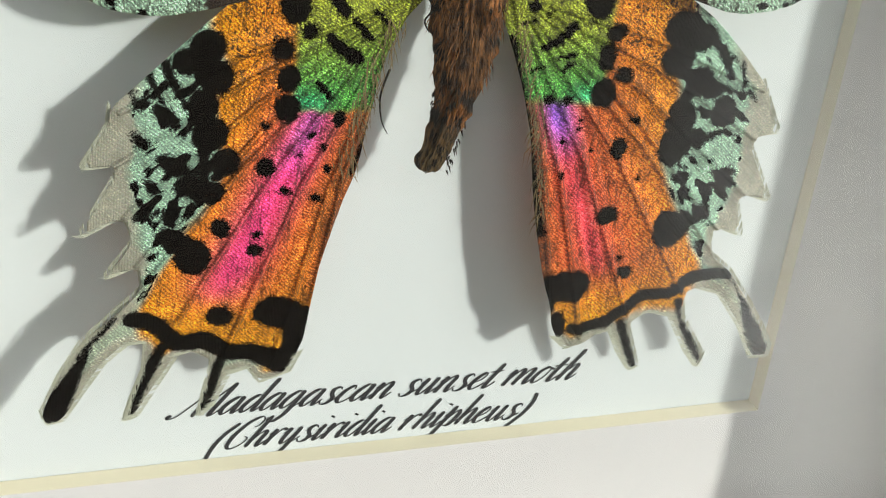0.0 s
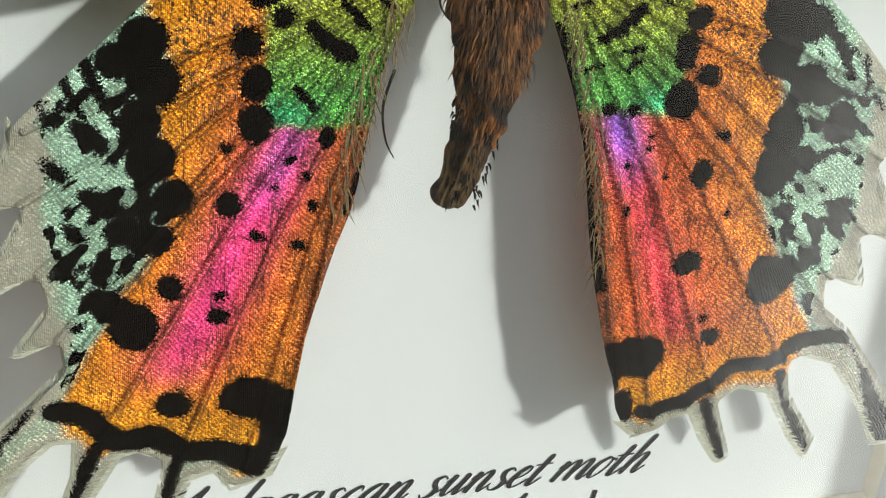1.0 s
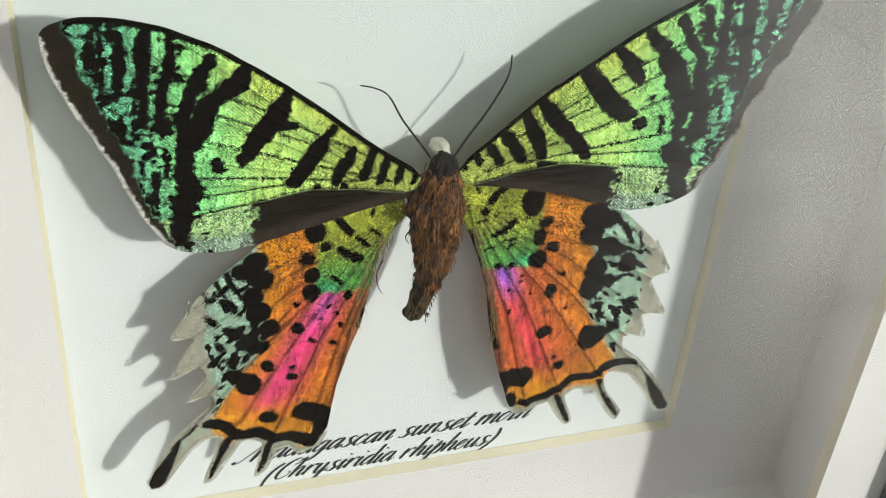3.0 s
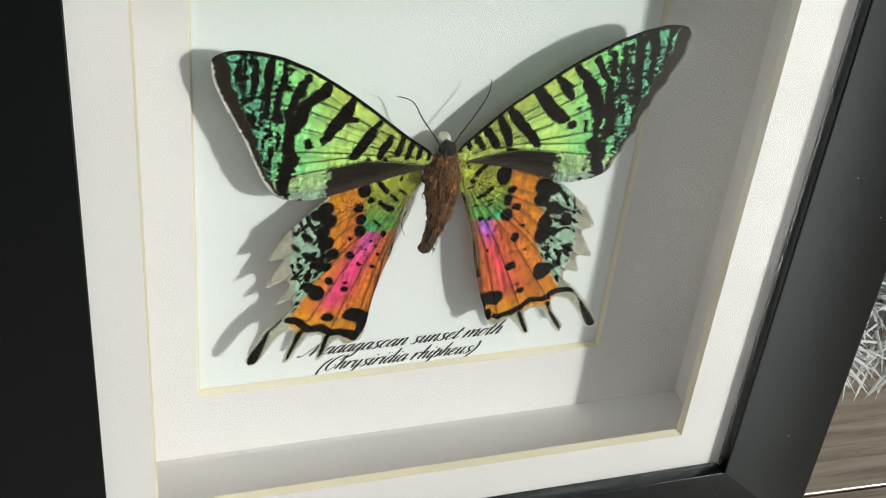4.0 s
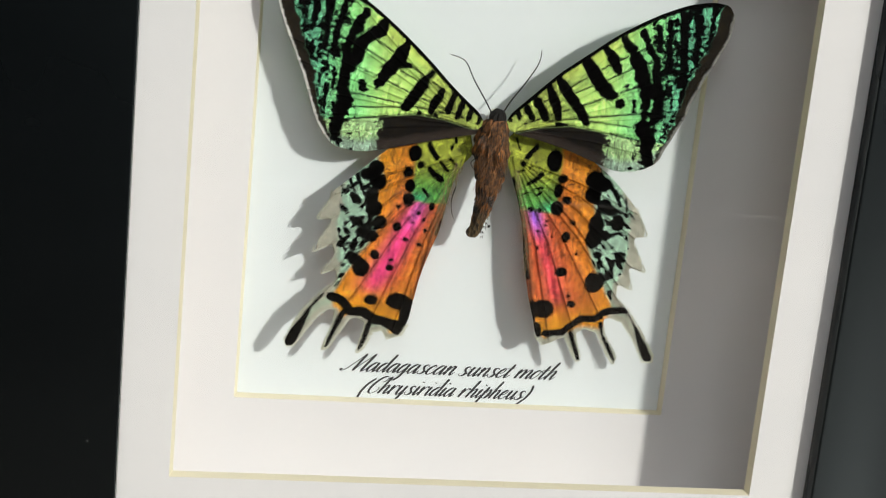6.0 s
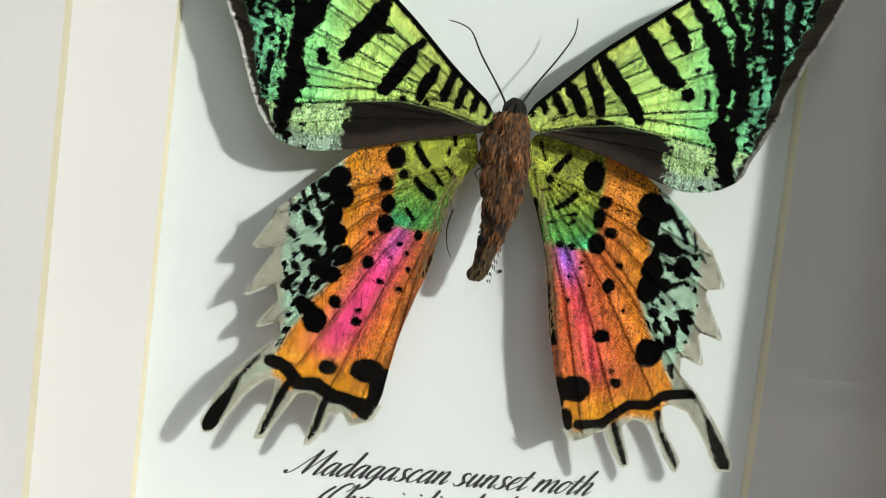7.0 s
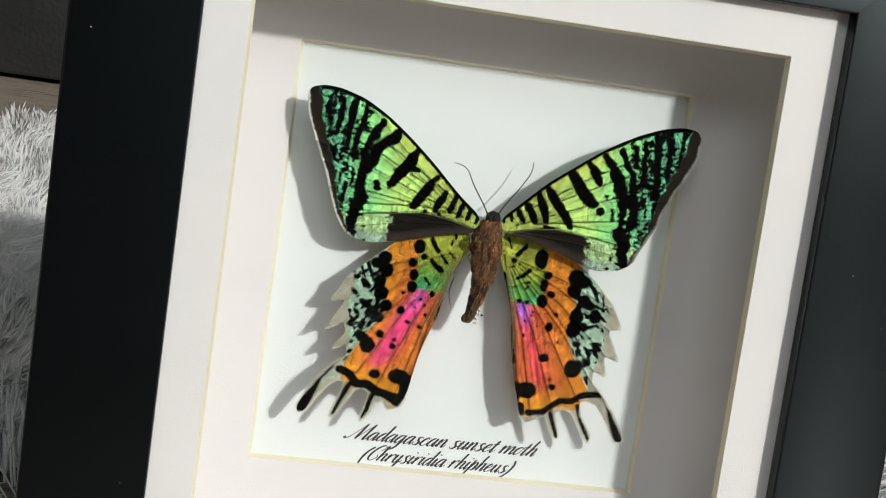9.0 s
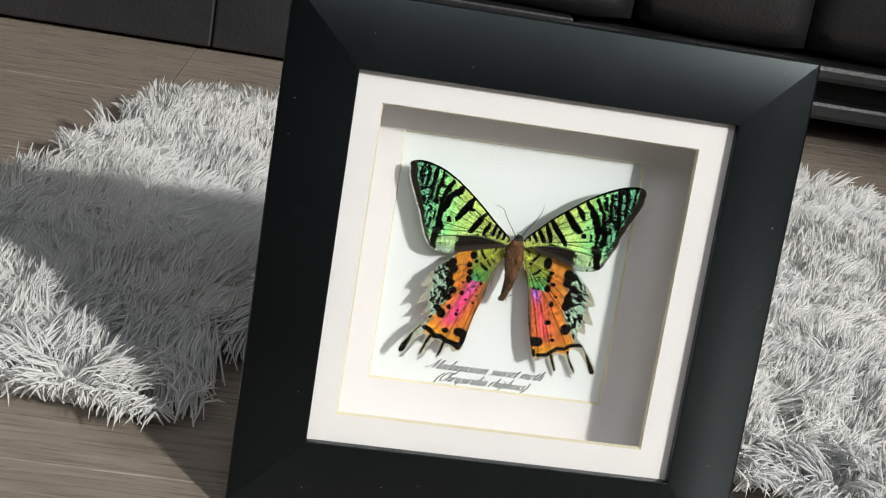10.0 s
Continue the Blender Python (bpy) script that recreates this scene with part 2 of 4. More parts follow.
def thing(name, label, category, m=None, group="", kind=""):
    ob = new(name)
    ob.empty_display_size = 0.01
    if m is not None:
        ob.matrix_world = m
    return tagged(ob, label, category, group, kind)


def box(bm, x0, x1, y0, y1, z0, z1, bevel=0.0, segments=2):
    made = bmesh.ops.create_cube(bm, size=1.0, matrix=Matrix.Translation(((x0 + x1) / 2, (y0 + y1) / 2, (z0 + z1) / 2)) @ Matrix.Diagonal((x1 - x0, y1 - y0, z1 - z0, 1)))
    if bevel:
        edges = list({e for v in made["verts"] for e in v.link_edges})
        bmesh.ops.bevel(bm, geom=edges, offset=bevel, segments=segments, affect="EDGES", profile=0.5)
    return bm


def block(*args, **kw):
    return box(bmesh.new(), *args, **kw)


def slab(name, dims, material, label="", bevel=0.0, kind="structure"):
    ob = new(name, mesh_of(name, block(*dims, bevel=bevel), material))
    return tagged(ob, label, kind=kind)


# ---- the room ----
def room():
    slab("wall_back", (-2.6, 3.6, 1.5, 1.62, 0, 2.5), wall_paint, "plain painted wall")
    slab("wall_left", (-2.72, -2.6, -1.95, 1.62, 0, 2.5), wall_paint, "plain painted wall")
    slab("wall_right", (3.6, 3.72, -1.95, 1.62, 0, 2.5), wall_dark, "plain painted wall")
    # the unseen wall with the tall window, in four pieces round its opening, sized to bound the sun patch
    slab("wall_front_left", (-2.6, -1.0, -1.95, -1.83, 0, 2.5), wall_dark, "plain painted wall")
    slab("wall_front_middle", (0.5, 1.08, -1.95, -1.83, 0, 2.5), wall_dark, "plain painted wall")
    # a second opening, unseen, added for the front fill lamp
    slab("wall_front_below", (-1.0, 0.5, -1.95, -1.83, 0, 1.3), wall_dark, "plain painted wall")
    slab("wall_front_above", (-1.0, 0.5, -1.95, -1.83, 2.2, 2.5), wall_dark, "plain painted wall")
    slab("wall_front_right", (2.5, 3.6, -1.95, -1.83, 0, 2.5), wall_dark, "plain painted wall")
    slab("wall_front_top", (1.08, 2.5, -1.95, -1.83, 2.3, 2.5), wall_dark, "plain painted wall")
    slab("wall_front_sill", (1.08, 2.5, -1.95, -1.83, 0, 0.5), wall_dark, "plain painted wall")
    slab("ceiling", (-2.72, 3.72, -1.95, 1.62, 2.5, 2.6), ceiling_paint, "white ceiling")
    slab("ground", (-300, 300, -300, 300, -0.06, -0.03), plank_wood, "flat ground below the floorboards")


room()

PLANK_W, PLANK_L = 0.19, 1.28


def floor():
    sheet = new("floor", mesh_of("floor", block(-2.6, 3.6, -1.83, 1.5, -0.03, -0.012), dark_plastic))
    tagged(sheet, "grey oak laminate floor", kind="structure")
    whole = mesh_of("plank", block(0.0003, PLANK_L - 0.0003, 0.0003, PLANK_W - 0.0003, -0.012, 0, bevel=0.0003, segments=1), plank_wood)
    for j in range(-9, 8):
        for i in range(-3, 4):
            x, y = i * PLANK_L + 0.43 * (j % 3) - 0.2, j * PLANK_W + PLANK_Y
            x0, x1, y1 = max(x, -2.6), min(x + PLANK_L, 3.6), min(y + PLANK_W, 1.5)
            if x1 - x0 < 0.02 or y1 - y < 0.02:
                continue
            me = whole
            if (x1 - x0, y1 - y) != (PLANK_L, PLANK_W) and (x0 > x or x1 < x + PLANK_L or y1 < y + PLANK_W):
                # boards sawn off at the walls
                me = mesh_of("plank", block(x0 - x + 0.0003, x1 - x - 0.0003, 0.0003, y1 - y - 0.0003, -0.012, 0, bevel=0.0003, segments=1), plank_wood)
            ob = new("plank", me)
            ob.location = (x, y, 0)
            ob.parent = sheet


# ---- the shadow box frame; all of it in the frame's own axes, in centimetres ----
CX, CZ = 0.09, 5.39          # middle of the frame
BOX_TAG = "square black wooden shadow box frame with white mats"
display = thing("display_frame", BOX_TAG, "picture frame", FRAME)


def cm(*v):
    return Vector(v) / 100


def ring(profile, closed=True):
    """The four mitred rails of a square ring; profile: (distance out from the middle, y) in centimetres."""
    rails = []
    for k in range(4):
        bm = bmesh.new()
        a = radians(90 * k)
        ends = []
        for s in (-1, 1):
            row = []
            for d, y in profile:
                g = 0.004
                u, v = s * (d - g), -d
                row.append(bm.verts.new(cm(CX + u * math.cos(a) - v * math.sin(a), y, CZ + u * math.sin(a) + v * math.cos(a))))
            ends.append(row)
        n = len(profile)
        for i in range(n if closed else n - 1):
            bm.faces.new((ends[0][i], ends[1][i], ends[1][(i + 1) % n], ends[0][(i + 1) % n]))
        if closed:
            bm.faces.new(ends[0]), bm.faces.new(ends[1][::-1])
        bmesh.ops.recalc_face_normals(bm, faces=bm.faces)
        rails.append(bm)
    return rails


# the rail: a low polished lip inside, a face that falls away a little, and a fine arris at the outer edge
RAIL = [(6.47, -2.21), (6.47, -2.515), (6.474, -2.53), (6.483, -2.541), (6.497, -2.547), (6.515, -2.549), (8.86, -2.385), (8.90, -2.375), (8.93, -2.355), (8.955, -2.32), (8.965, -2.28), (8.97, -2.2), (8.97, 1.35), (8.90, 1.4), (6.66, 1.4), (6.66, -2.21)]
for k, bm in enumerate(ring(RAIL)):
    rail = part("rail", bm, lacquer, display, smooth=True)
    rail.data.set_sharp_from_angle(angle=radians(50))


def mat_board(name, x0, x1, z0, z1, ox0, ox1, oz0, oz1, y, thick, bevel, label):
    """A board with a window in it: the face, the cream core showing in the bevelled cut, and the edge."""
    bm = bmesh.new()
    def loop(a, b, c, d, yy):
        return [bm.verts.new(cm(*p)) for p in ((a, yy, c), (b, yy, c), (b, yy, d), (a, yy, d))]
    outer, inner = loop(ox0, ox1, oz0, oz1, y), loop(x0 - bevel, x1 + bevel, z0 - bevel, z1 + bevel, y)
    back_in, back_out = loop(x0, x1, z0, z1, y + thick), loop(ox0, ox1, oz0, oz1, y + thick)
    for i in range(4):
        j = (i + 1) % 4
        bm.faces.new((outer[i], outer[j], inner[j], inner[i]))
        f = bm.faces.new((inner[i], inner[j], back_in[j], back_in[i]))
        f.material_index = 1
        bm.faces.new((back_in[i], back_in[j], back_out[j], back_out[i]))
        bm.faces.new((back_out[i], back_out[j], outer[j], outer[i]))
    bmesh.ops.recalc_face_normals(bm, faces=bm.faces)
    ob = part(name, bm, mat_white, display, label)
    ob.data.materials.append(core_cream)
    return ob


IN0, IN1, IZ0, IZ1 = CX - 6.6, CX + 6.6, CZ - 6.6, CZ + 6.6
mat_board("front_mat", -5.42, 5.42, -0.02, 10.79, IN0, IN1, IZ0, IZ1, -2.19, 0.15, 0.06, "white mat board with a cream bevelled window")
mat_board("inner_mat", -4.32, 4.24, 0.765, 9.76, IN0, IN1, IZ0, IZ1, 0.0, 0.14, 0.06, "white mat board with a cream bevelled window")
for k, bm in enumerate(ring([(6.38, -2.03), (6.38, -0.004), (6.58, -0.004), (6.58, -2.03)])):
    part("spacer", bm, spacer_white, display, "white spacer strip")
card = part("backing_card", block(IN0 / 100, IN1 / 100, 0.0015, 0.0035, IZ0 / 100, IZ1 / 100), card_white, display, "white card with a printed caption")
part("back_board", block(IN0 / 100, IN1 / 100, 0.0036, 0.0075, IZ0 / 100, IZ1 / 100), dark_plastic, display)
pane = part("glass_pane", block(IN0 / 100, IN1 / 100, -0.0242, -0.0222, IZ0 / 100, IZ1 / 100), glass_clear, display, "clear glass pane")


# ---- the caption, in a slanted pen script; heights in units of the small letters ----
BOWL = [(0.64, 0.86), (0.42, 1.0), (0.16, 0.72), (0.05, 0.28), (0.22, 0.0), (0.44, 0.22), (0.66, 0.92)]
FOOT = [(0.64, 0.22), (0.73, 0.0), (0.96, 0.34)]
LEAD = [(0.0, 0.66), (0.2, 1.0)]
ARCH = [(0.13, 0.1), (0.34, 0.76), (0.54, 1.0), (0.66, 0.82), (0.62, 0.22), (0.72, 0.0), (0.95, 0.34)]
TAIL = [(0.62, 0.2), (0.56, -0.4), (0.3, -0.8), (0.0, -0.74), (-0.06, -0.52)]
# letter: (advance, strokes)
SCRIPT = {
    "a": (0.92, [BOWL, [(0.67, 1.0)] + FOOT]),
    "d": (0.92, [BOWL, [(0.74, 1.95), (0.68, 1.0)] + FOOT]),
    "g": (0.92, [BOWL, [(0.67, 1.0)] + TAIL, [(0.58, -0.12), (0.98, 0.36)]]),
    "s": (0.74, [[(0.64, 0.82), (0.48, 1.0), (0.26, 0.86), (0.32, 0.6), (0.52, 0.32), (0.4, 0.03), (0.14, 0.0), (0.0, 0.2)], [(0.46, 0.06), (0.76, 0.36)]]),
    "c": (0.70, [[(0.56, 0.76), (0.44, 1.0), (0.16, 0.74), (0.05, 0.28), (0.24, 0.0), (0.48, 0.08), (0.72, 0.36)]]),
    "n": (0.94, [LEAD, [(0.2, 1.0), (0.12, 0.0)], ARCH]),
    "m": (1.46, [LEAD, [(0.2, 1.0), (0.12, 0.0)], [(0.13, 0.1), (0.34, 0.76), (0.54, 1.0), (0.66, 0.82), (0.62, 0.0)], [(x + 0.52, z) for x, z in ARCH]]),
    "u": (0.94, [LEAD, [(0.2, 1.0), (0.14, 0.3), (0.26, 0.0), (0.44, 0.16), (0.66, 0.86)], [(0.68, 1.0)] + FOOT]),
    "e": (0.70, [[(0.06, 0.38), (0.4, 0.56), (0.52, 0.84), (0.38, 1.0), (0.14, 0.7), (0.07, 0.26), (0.26, 0.0), (0.5, 0.1), (0.72, 0.36)]]),
    "t": (0.54, [[(0.28, 1.5), (0.16, 0.24), (0.28, 0.0), (0.56, 0.36)], [(-0.1, 1.0), (0.54, 1.03)]]),
    "o": (0.76, [[(0.42, 1.0), (0.14, 0.74), (0.05, 0.28), (0.24, 0.0), (0.52, 0.28), (0.6, 0.74), (0.42, 1.0)], [(0.5, 0.9), (0.78, 0.8)]]),
    "h": (0.94, [[(0.3, 1.95), (0.12, 0.0)], ARCH]),
    "r": (0.72, [LEAD, [(0.2, 1.0), (0.12, 0.0)], [(0.13, 0.1), (0.36, 0.8), (0.54, 1.0), (0.7, 0.86)]]),
    "y": (0.94, [LEAD, [(0.2, 1.0), (0.14, 0.3), (0.26, 0.0), (0.44, 0.16), (0.66, 0.86)], [(0.68, 1.0)] + TAIL, [(0.58, -0.12), (0.98, 0.36)]]),
    "i": (0.46, [LEAD, [(0.2, 1.0), (0.12, 0.24), (0.23, 0.0), (0.48, 0.36)], [(0.25, 1.5), (0.24, 1.4)]]),
    "p": (0.84, [LEAD, [(0.24, 1.3), (0.04, -0.82)], [(0.13, 0.1), (0.34, 0.76), (0.54, 1.0), (0.68, 0.72), (0.6, 0.14), (0.42, 0.0), (0.2, 0.12)], [(0.5, 0.02), (0.88, 0.36)]]),
    "M": (1.72, [[(-0.42, 0.22), (-0.5, 0.08), (-0.34, 0.0), (-0.06, 0.22), (0.36, 1.1), (0.7, 1.9)], [(0.7, 1.9), (0.6, 0.0)], [(0.6, 0.05), (1.02, 1.0), (1.5, 1.9)], [(1.5, 1.9), (1.34, 0.24), (1.44, 0.0), (1.72, 0.36)]]),
    "C": (1.0, [[(0.78, 1.32), (0.96, 1.4), (1.02, 1.72), (0.78, 1.95), (0.36, 1.64), (0.08, 0.9), (0.12, 0.22), (0.44, 0.0), (0.82, 0.3), (0.86, 0.62), (0.66, 0.72)]]),
    "(": (0.62, [[(0.52, 1.66), (0.16, 1.0), (0.06, 0.2), (0.2, -0.6)]]),
    ")": (0.6, [[(0.1, 1.66), (0.34, 1.0), (0.28, 0.2), (-0.1, -0.62)]]),
    " ": (0.5, []),
}


def pen_stroke(bm, pts, level, slant):
    """One stroke of a pen that presses on the way down and lifts to a hairline on the way up."""
    p = smooth_line(pts, 6 * len(pts))
    p[:, 0] += slant * p[:, 1]
    d = np.gradient(p, axis=0)
    d /= np.maximum(np.hypot(d[:, 0], d[:, 1]), 1e-6)[:, None]
    press = np.clip(-d[:, 1] + 0.15, 0, 1) ** 1.2
    w = 0.036 + 0.068 * press
    w[0] *= 0.5
    w[-1] *= 0.5
    left, right = p + np.stack([-d[:, 1], d[:, 0]], 1) * w[:, None], p - np.stack([-d[:, 1], d[:, 0]], 1) * w[:, None]
    rows = [(bm.verts.new((a[0], level, a[1])), bm.verts.new((b[0], level, b[1]))) for a, b in zip(left, right)]
    for a, b in zip(rows, rows[1:]):
        bm.faces.new((a[0], a[1], b[1], b[0]))


def smooth_line(pts, n):
    p = np.array(pts, float)
    t = np.linspace(0, len(p) - 1.001, n)
    out = []
    for v in t:
        i = int(v)
        f = v - i
        a, b, c, d = p[max(i - 1, 0)], p[i], p[min(i + 1, len(p) - 1)], p[min(i + 2, len(p) - 1)]
        out.append(0.5 * ((2 * b) + (c - a) * f + (2 * a - 5 * b + 4 * c - d) * f * f + (3 * b - a - 3 * c + d) * f ** 3))
    return np.array(out)


def caption(text, x0, x1, z, size):
    """A line of script fitted between x0 and x1 (centimetres), its baseline at z."""
    bm, pen, level = bmesh.new(), 0.0, 0
    for letter in text:
        step_on, strokes = SCRIPT[letter]
        for line in strokes:
            pen_stroke(bm, [(pen + u, v) for u, v in line], -0.002 * (level % 5), 0.62)
            level += 1
        pen += step_on
    xs = [v.co.x for v in bm.verts]
    lo, k = min(xs), (x1 - x0) / (max(xs) - min(xs))
    for v in bm.verts:
        v.co = cm(x0 + (v.co.x - lo) * k, 0.143 + v.co.y * 0.3, z + v.co.z * size)
    bmesh.ops.recalc_face_normals(bm, faces=bm.faces)
    part("lettering", bm, ink, card, "black slanted script lettering")


caption("Madagascan sunset moth", -2.36, 2.10, 1.31, 0.192)
caption("(Chrysiridia rhipheus)", -1.98, 1.61, 0.86, 0.188)

# ---- the moth; millimetres in the frame's axes, x to the right and z up, y towards the card ----
moth = thing("sunset_moth", "spread iridescent green, orange and pink moth specimen mounted over white card", "moth", FRAME @ pose(-0.00064, 0.0, -0.00127, 0, 1.335, 0) @ Matrix.Diagonal((1.026, 1.0, 1.026, 1)))


def chaikin(pts, rounds=1):
    p = np.array(pts, float)
    for _ in range(rounds):
        q = np.roll(p, -1, 0)
        p = np.stack([0.8 * p + 0.2 * q, 0.2 * p + 0.8 * q], 1).reshape(-1, 2)
    return p


def near(p, line, closed=False):
    """Distance from each point to a polyline, and how far along it (0 to 1) the nearest point lies."""
    a = np.array(line, float)
    b = np.roll(a, -1, 0) if closed else a[1:]
    a = a if closed else a[:-1]
    best, along, spot = np.full(len(p), 1e9), np.zeros(len(p)), np.zeros((len(p), 2))
    for i, (u, v) in enumerate(zip(a, b)):
        d = v - u
        f = np.clip(((p - u) @ d) / max(d @ d, 1e-9), 0, 1)
        q = u + f[:, None] * d
        r = np.hypot(*(p - q).T)
        m = r < best
        best[m], along[m], spot[m] = r[m], (i + f[m]) / len(a), q[m]
    return best, along, spot


def inside(p, poly):
    x, y = p.T
    hit = np.zeros(len(p), bool)
    for (x0, y0), (x1, y1) in zip(poly, np.roll(poly, -1, 0)):
        if y0 != y1:
            hit ^= ((y0 > y) != (y1 > y)) & (x < (x1 - x0) * (y - y0) / (y1 - y0) + x0)
    return hit


def step(v, a, b):
    f = np.clip((v - a) / (b - a), 0, 1)
    return f * f * (3 - 2 * f)


def rough(p, scale, seed=0.0):
    return np.array([noise.noise(Vector((x * scale, z * scale, seed))) for x, z in p])


class Ink:
    """The black markings: the least of the signed distances, in millimetres, of all that is added."""

    def __init__(self, p):
        self.p, self.d = p, np.full(len(p), 9.0)

    def spot(self, x, z, rx, rz, turn=0.0):
        u, v = (self.p - (x, z)).T
        c, s = math.cos(radians(turn)), math.sin(radians(turn))
        u, v = c * u + s * v, c * v - s * u
        self.d = np.minimum(self.d, (np.sqrt((u / rx) ** 2 + (v / rz) ** 2) - 1) * min(rx, rz))
        return self

    def chain(self, *beads):
        """A band of changing width through beads of (x, z, width)."""
        b = np.array(beads, float)
        if len(b) == 1:
            return self.spot(b[0, 0], b[0, 1], b[0, 2] / 2, b[0, 2] / 2)
        d, along, _ = near(self.p, b[:, :2])
        self.d = np.minimum(self.d, d - np.interp(along, np.linspace(0, 1, len(b)), b[:, 2]) / 2)
        return self

    def stripe(self, w0, w1, *line):
        d, along, _ = near(self.p, line)
        self.d = np.minimum(self.d, d - (w0 + (w1 - w0) * along) / 2)
        return self


GRID = 0.17


def wing(name, outline, height, colours, vein_lines, label, squash=1.0):
    """A fine sheet cut to the outline, with its markings and tints on the vertices."""
    rim = chaikin(outline)
    lo, hi = rim.min(0) - 1, rim.max(0) + 1
    nx, nz = ((hi - lo) / GRID).astype(int)
    gx, gz = np.meshgrid(np.arange(nx + 1), np.arange(nz + 1), indexing="ij")
    p = np.stack([lo[0] + gx * GRID, lo[1] + gz * GRID], -1).reshape(-1, 2)
    mid = (p.reshape(nx + 1, nz + 1, 2)[:-1, :-1] + GRID / 2).reshape(-1, 2)
    keep = inside(mid, rim).reshape(nx, nz)
    number = np.zeros((nx + 1, nz + 1), int)
    for a in (0, 1):
        for b in (0, 1):
            number[a:nx + a, b:nz + b] += keep
    used = number.ravel() > 0
    d, along, spot = near(p[used], rim, True)
    q = p[used].copy()
    edge = (number.ravel()[used] < 4) & (d < GRID)
    q[edge] = spot[edge]
    index = np.full(len(p), -1)
    index[used] = np.arange(used.sum())
    i, j = np.nonzero(keep)
    w = nz + 1
    quads = np.stack([index[i * w + j], index[(i + 1) * w + j], index[(i + 1) * w + j + 1], index[i * w + j + 1]], 1)
    y = height(q, d)
    me = bpy.data.meshes.new(name)
    up = np.where(q[:, 1] > 60, 60 + (q[:, 1] - 60) * squash, q[:, 1])
    me.from_pydata([(a / 1000, b / 1000, c / 1000) for a, b, c in zip(q[:, 0], y, up)], [], quads.tolist())
    ink_d, tint, dust = colours(q, d, along)
    for key, values in (("ink", ink_d), ("dust", dust), ("vein", vein_lines(q))):
        me.attributes.new(key, "FLOAT", "POINT").data.foreach_set("value", values.astype(np.float32))
    rgba = np.concatenate([tint, np.ones((len(tint), 1))], 1).astype(np.float32)
    me.attributes.new("tint", "FLOAT_COLOR", "POINT").data.foreach_set("color", rgba.ravel())
    me.materials.append(wing_scales)
    me.shade_smooth()
    ob = new(name, me)
    ob.parent = moth
    thick = ob.modifiers.new("thickness", "SOLIDIFY")
    thick.thickness, thick.offset = 0.00012, 0.0
    tagged(ob, label)
    return ob


def blend(base, weight, colour):
    return base + weight[:, None] * (np.array(colour) - base)


# -- hindwings --
LEFT_HIND = [(-4.3, 63.2), (-9.4, 62.8), (-17.2, 59.4), (-20.6, 56.4), (-23.4, 53.6), (-26.0, 51.2), (-28.2, 49.3), (-28.4, 47.6), (-30.5, 44.0), (-27.2, 44.4),
             (-30.8, 37.9), (-27.2, 39.9), (-26.4, 37.3), (-28.8, 34.0), (-26.0, 35.2), (-25.7, 32.8), (-27.5, 31.1), (-30.8, 27.8), (-32.7, 24.5), (-34.2, 21.0),
             (-33.8, 19.9), (-32.6, 20.2), (-31.0, 22.8), (-29.1, 25.7), (-27.1, 27.5), (-25.4, 27.6), (-25.6, 24.6), (-26.6, 21.8), (-27.2, 19.7), (-26.3, 20.1),
             (-24.4, 23.5), (-22.9, 26.1), (-21.5, 26.5), (-19.6, 25.4), (-20.8, 19.5), (-19.7, 20.6), (-18.3, 23.8), (-16.6, 24.3), (-15.4, 22.7),
             (-12.9, 23.6), (-12.0, 25.6), (-11.2, 31.4), (-10.6, 35.2), (-9.2, 39.9), (-7.8, 43.8), (-7.2, 48.4), (-6.5, 52.2), (-5.1, 56.1), (-3.0, 58.5)]
RIGHT_HIND = [(3.0, 62.8), (8.5, 63.6), (14.8, 62.2), (19.7, 59.2), (23.8, 56.4), (27.2, 53.1), (29.1, 51.0), (31.6, 46.3), (28.6, 45.8), (32.2, 39.4),
              (28.6, 40.5), (30.1, 35.8), (27.0, 37.0), (27.1, 33.9), (29.7, 31.9), (32.6, 28.3), (34.6, 25.4), (35.9, 23.2), (35.8, 22.2), (34.2, 22.1),
              (32.1, 25.9), (29.3, 29.5), (26.8, 30.2), (25.3, 29.7), (25.9, 26.8), (28.8, 22.5), (28.5, 21.2), (27.0, 23.1), (24.6, 27.1), (22.2, 27.6),
              (20.2, 26.4), (22.1, 21.4), (21.5, 21.0), (20.0, 23.1), (18.7, 25.7), (17.4, 25.2), (16.0, 24.3), (14.5, 23.7), (13.0, 25.1), (11.7, 29.2),
              (10.4, 33.0), (9.3, 37.4), (8.4, 41.9), (7.8, 45.6), (6.6, 50.0), (5.2, 53.6), (3.6, 57.2)]


def veins(p, root, ends):
    best = np.full(len(p), 9.0)
    for e in ends:
        bend = ((root[0] + e[0]) / 2 + 0.8 * np.sign(e[0]), (root[1] + e[1]) / 2 + 0.6)
        best = np.minimum(best, near(p, (root, bend, e))[0])
    return best


LEFT_VEINS = [(-27.5, 49), (-28, 44.3), (-27.2, 39.8), (-26.2, 35.3), (-29, 29), (-23.8, 28), (-18.8, 26), (-14.5, 24.5), (-12, 27)]
RIGHT_VEINS = [(29, 50.5), (29.6, 45.6), (29.4, 40.2), (27.4, 36.6), (30, 31), (25.2, 29.5), (20, 27), (15.5, 25), (12, 28)]


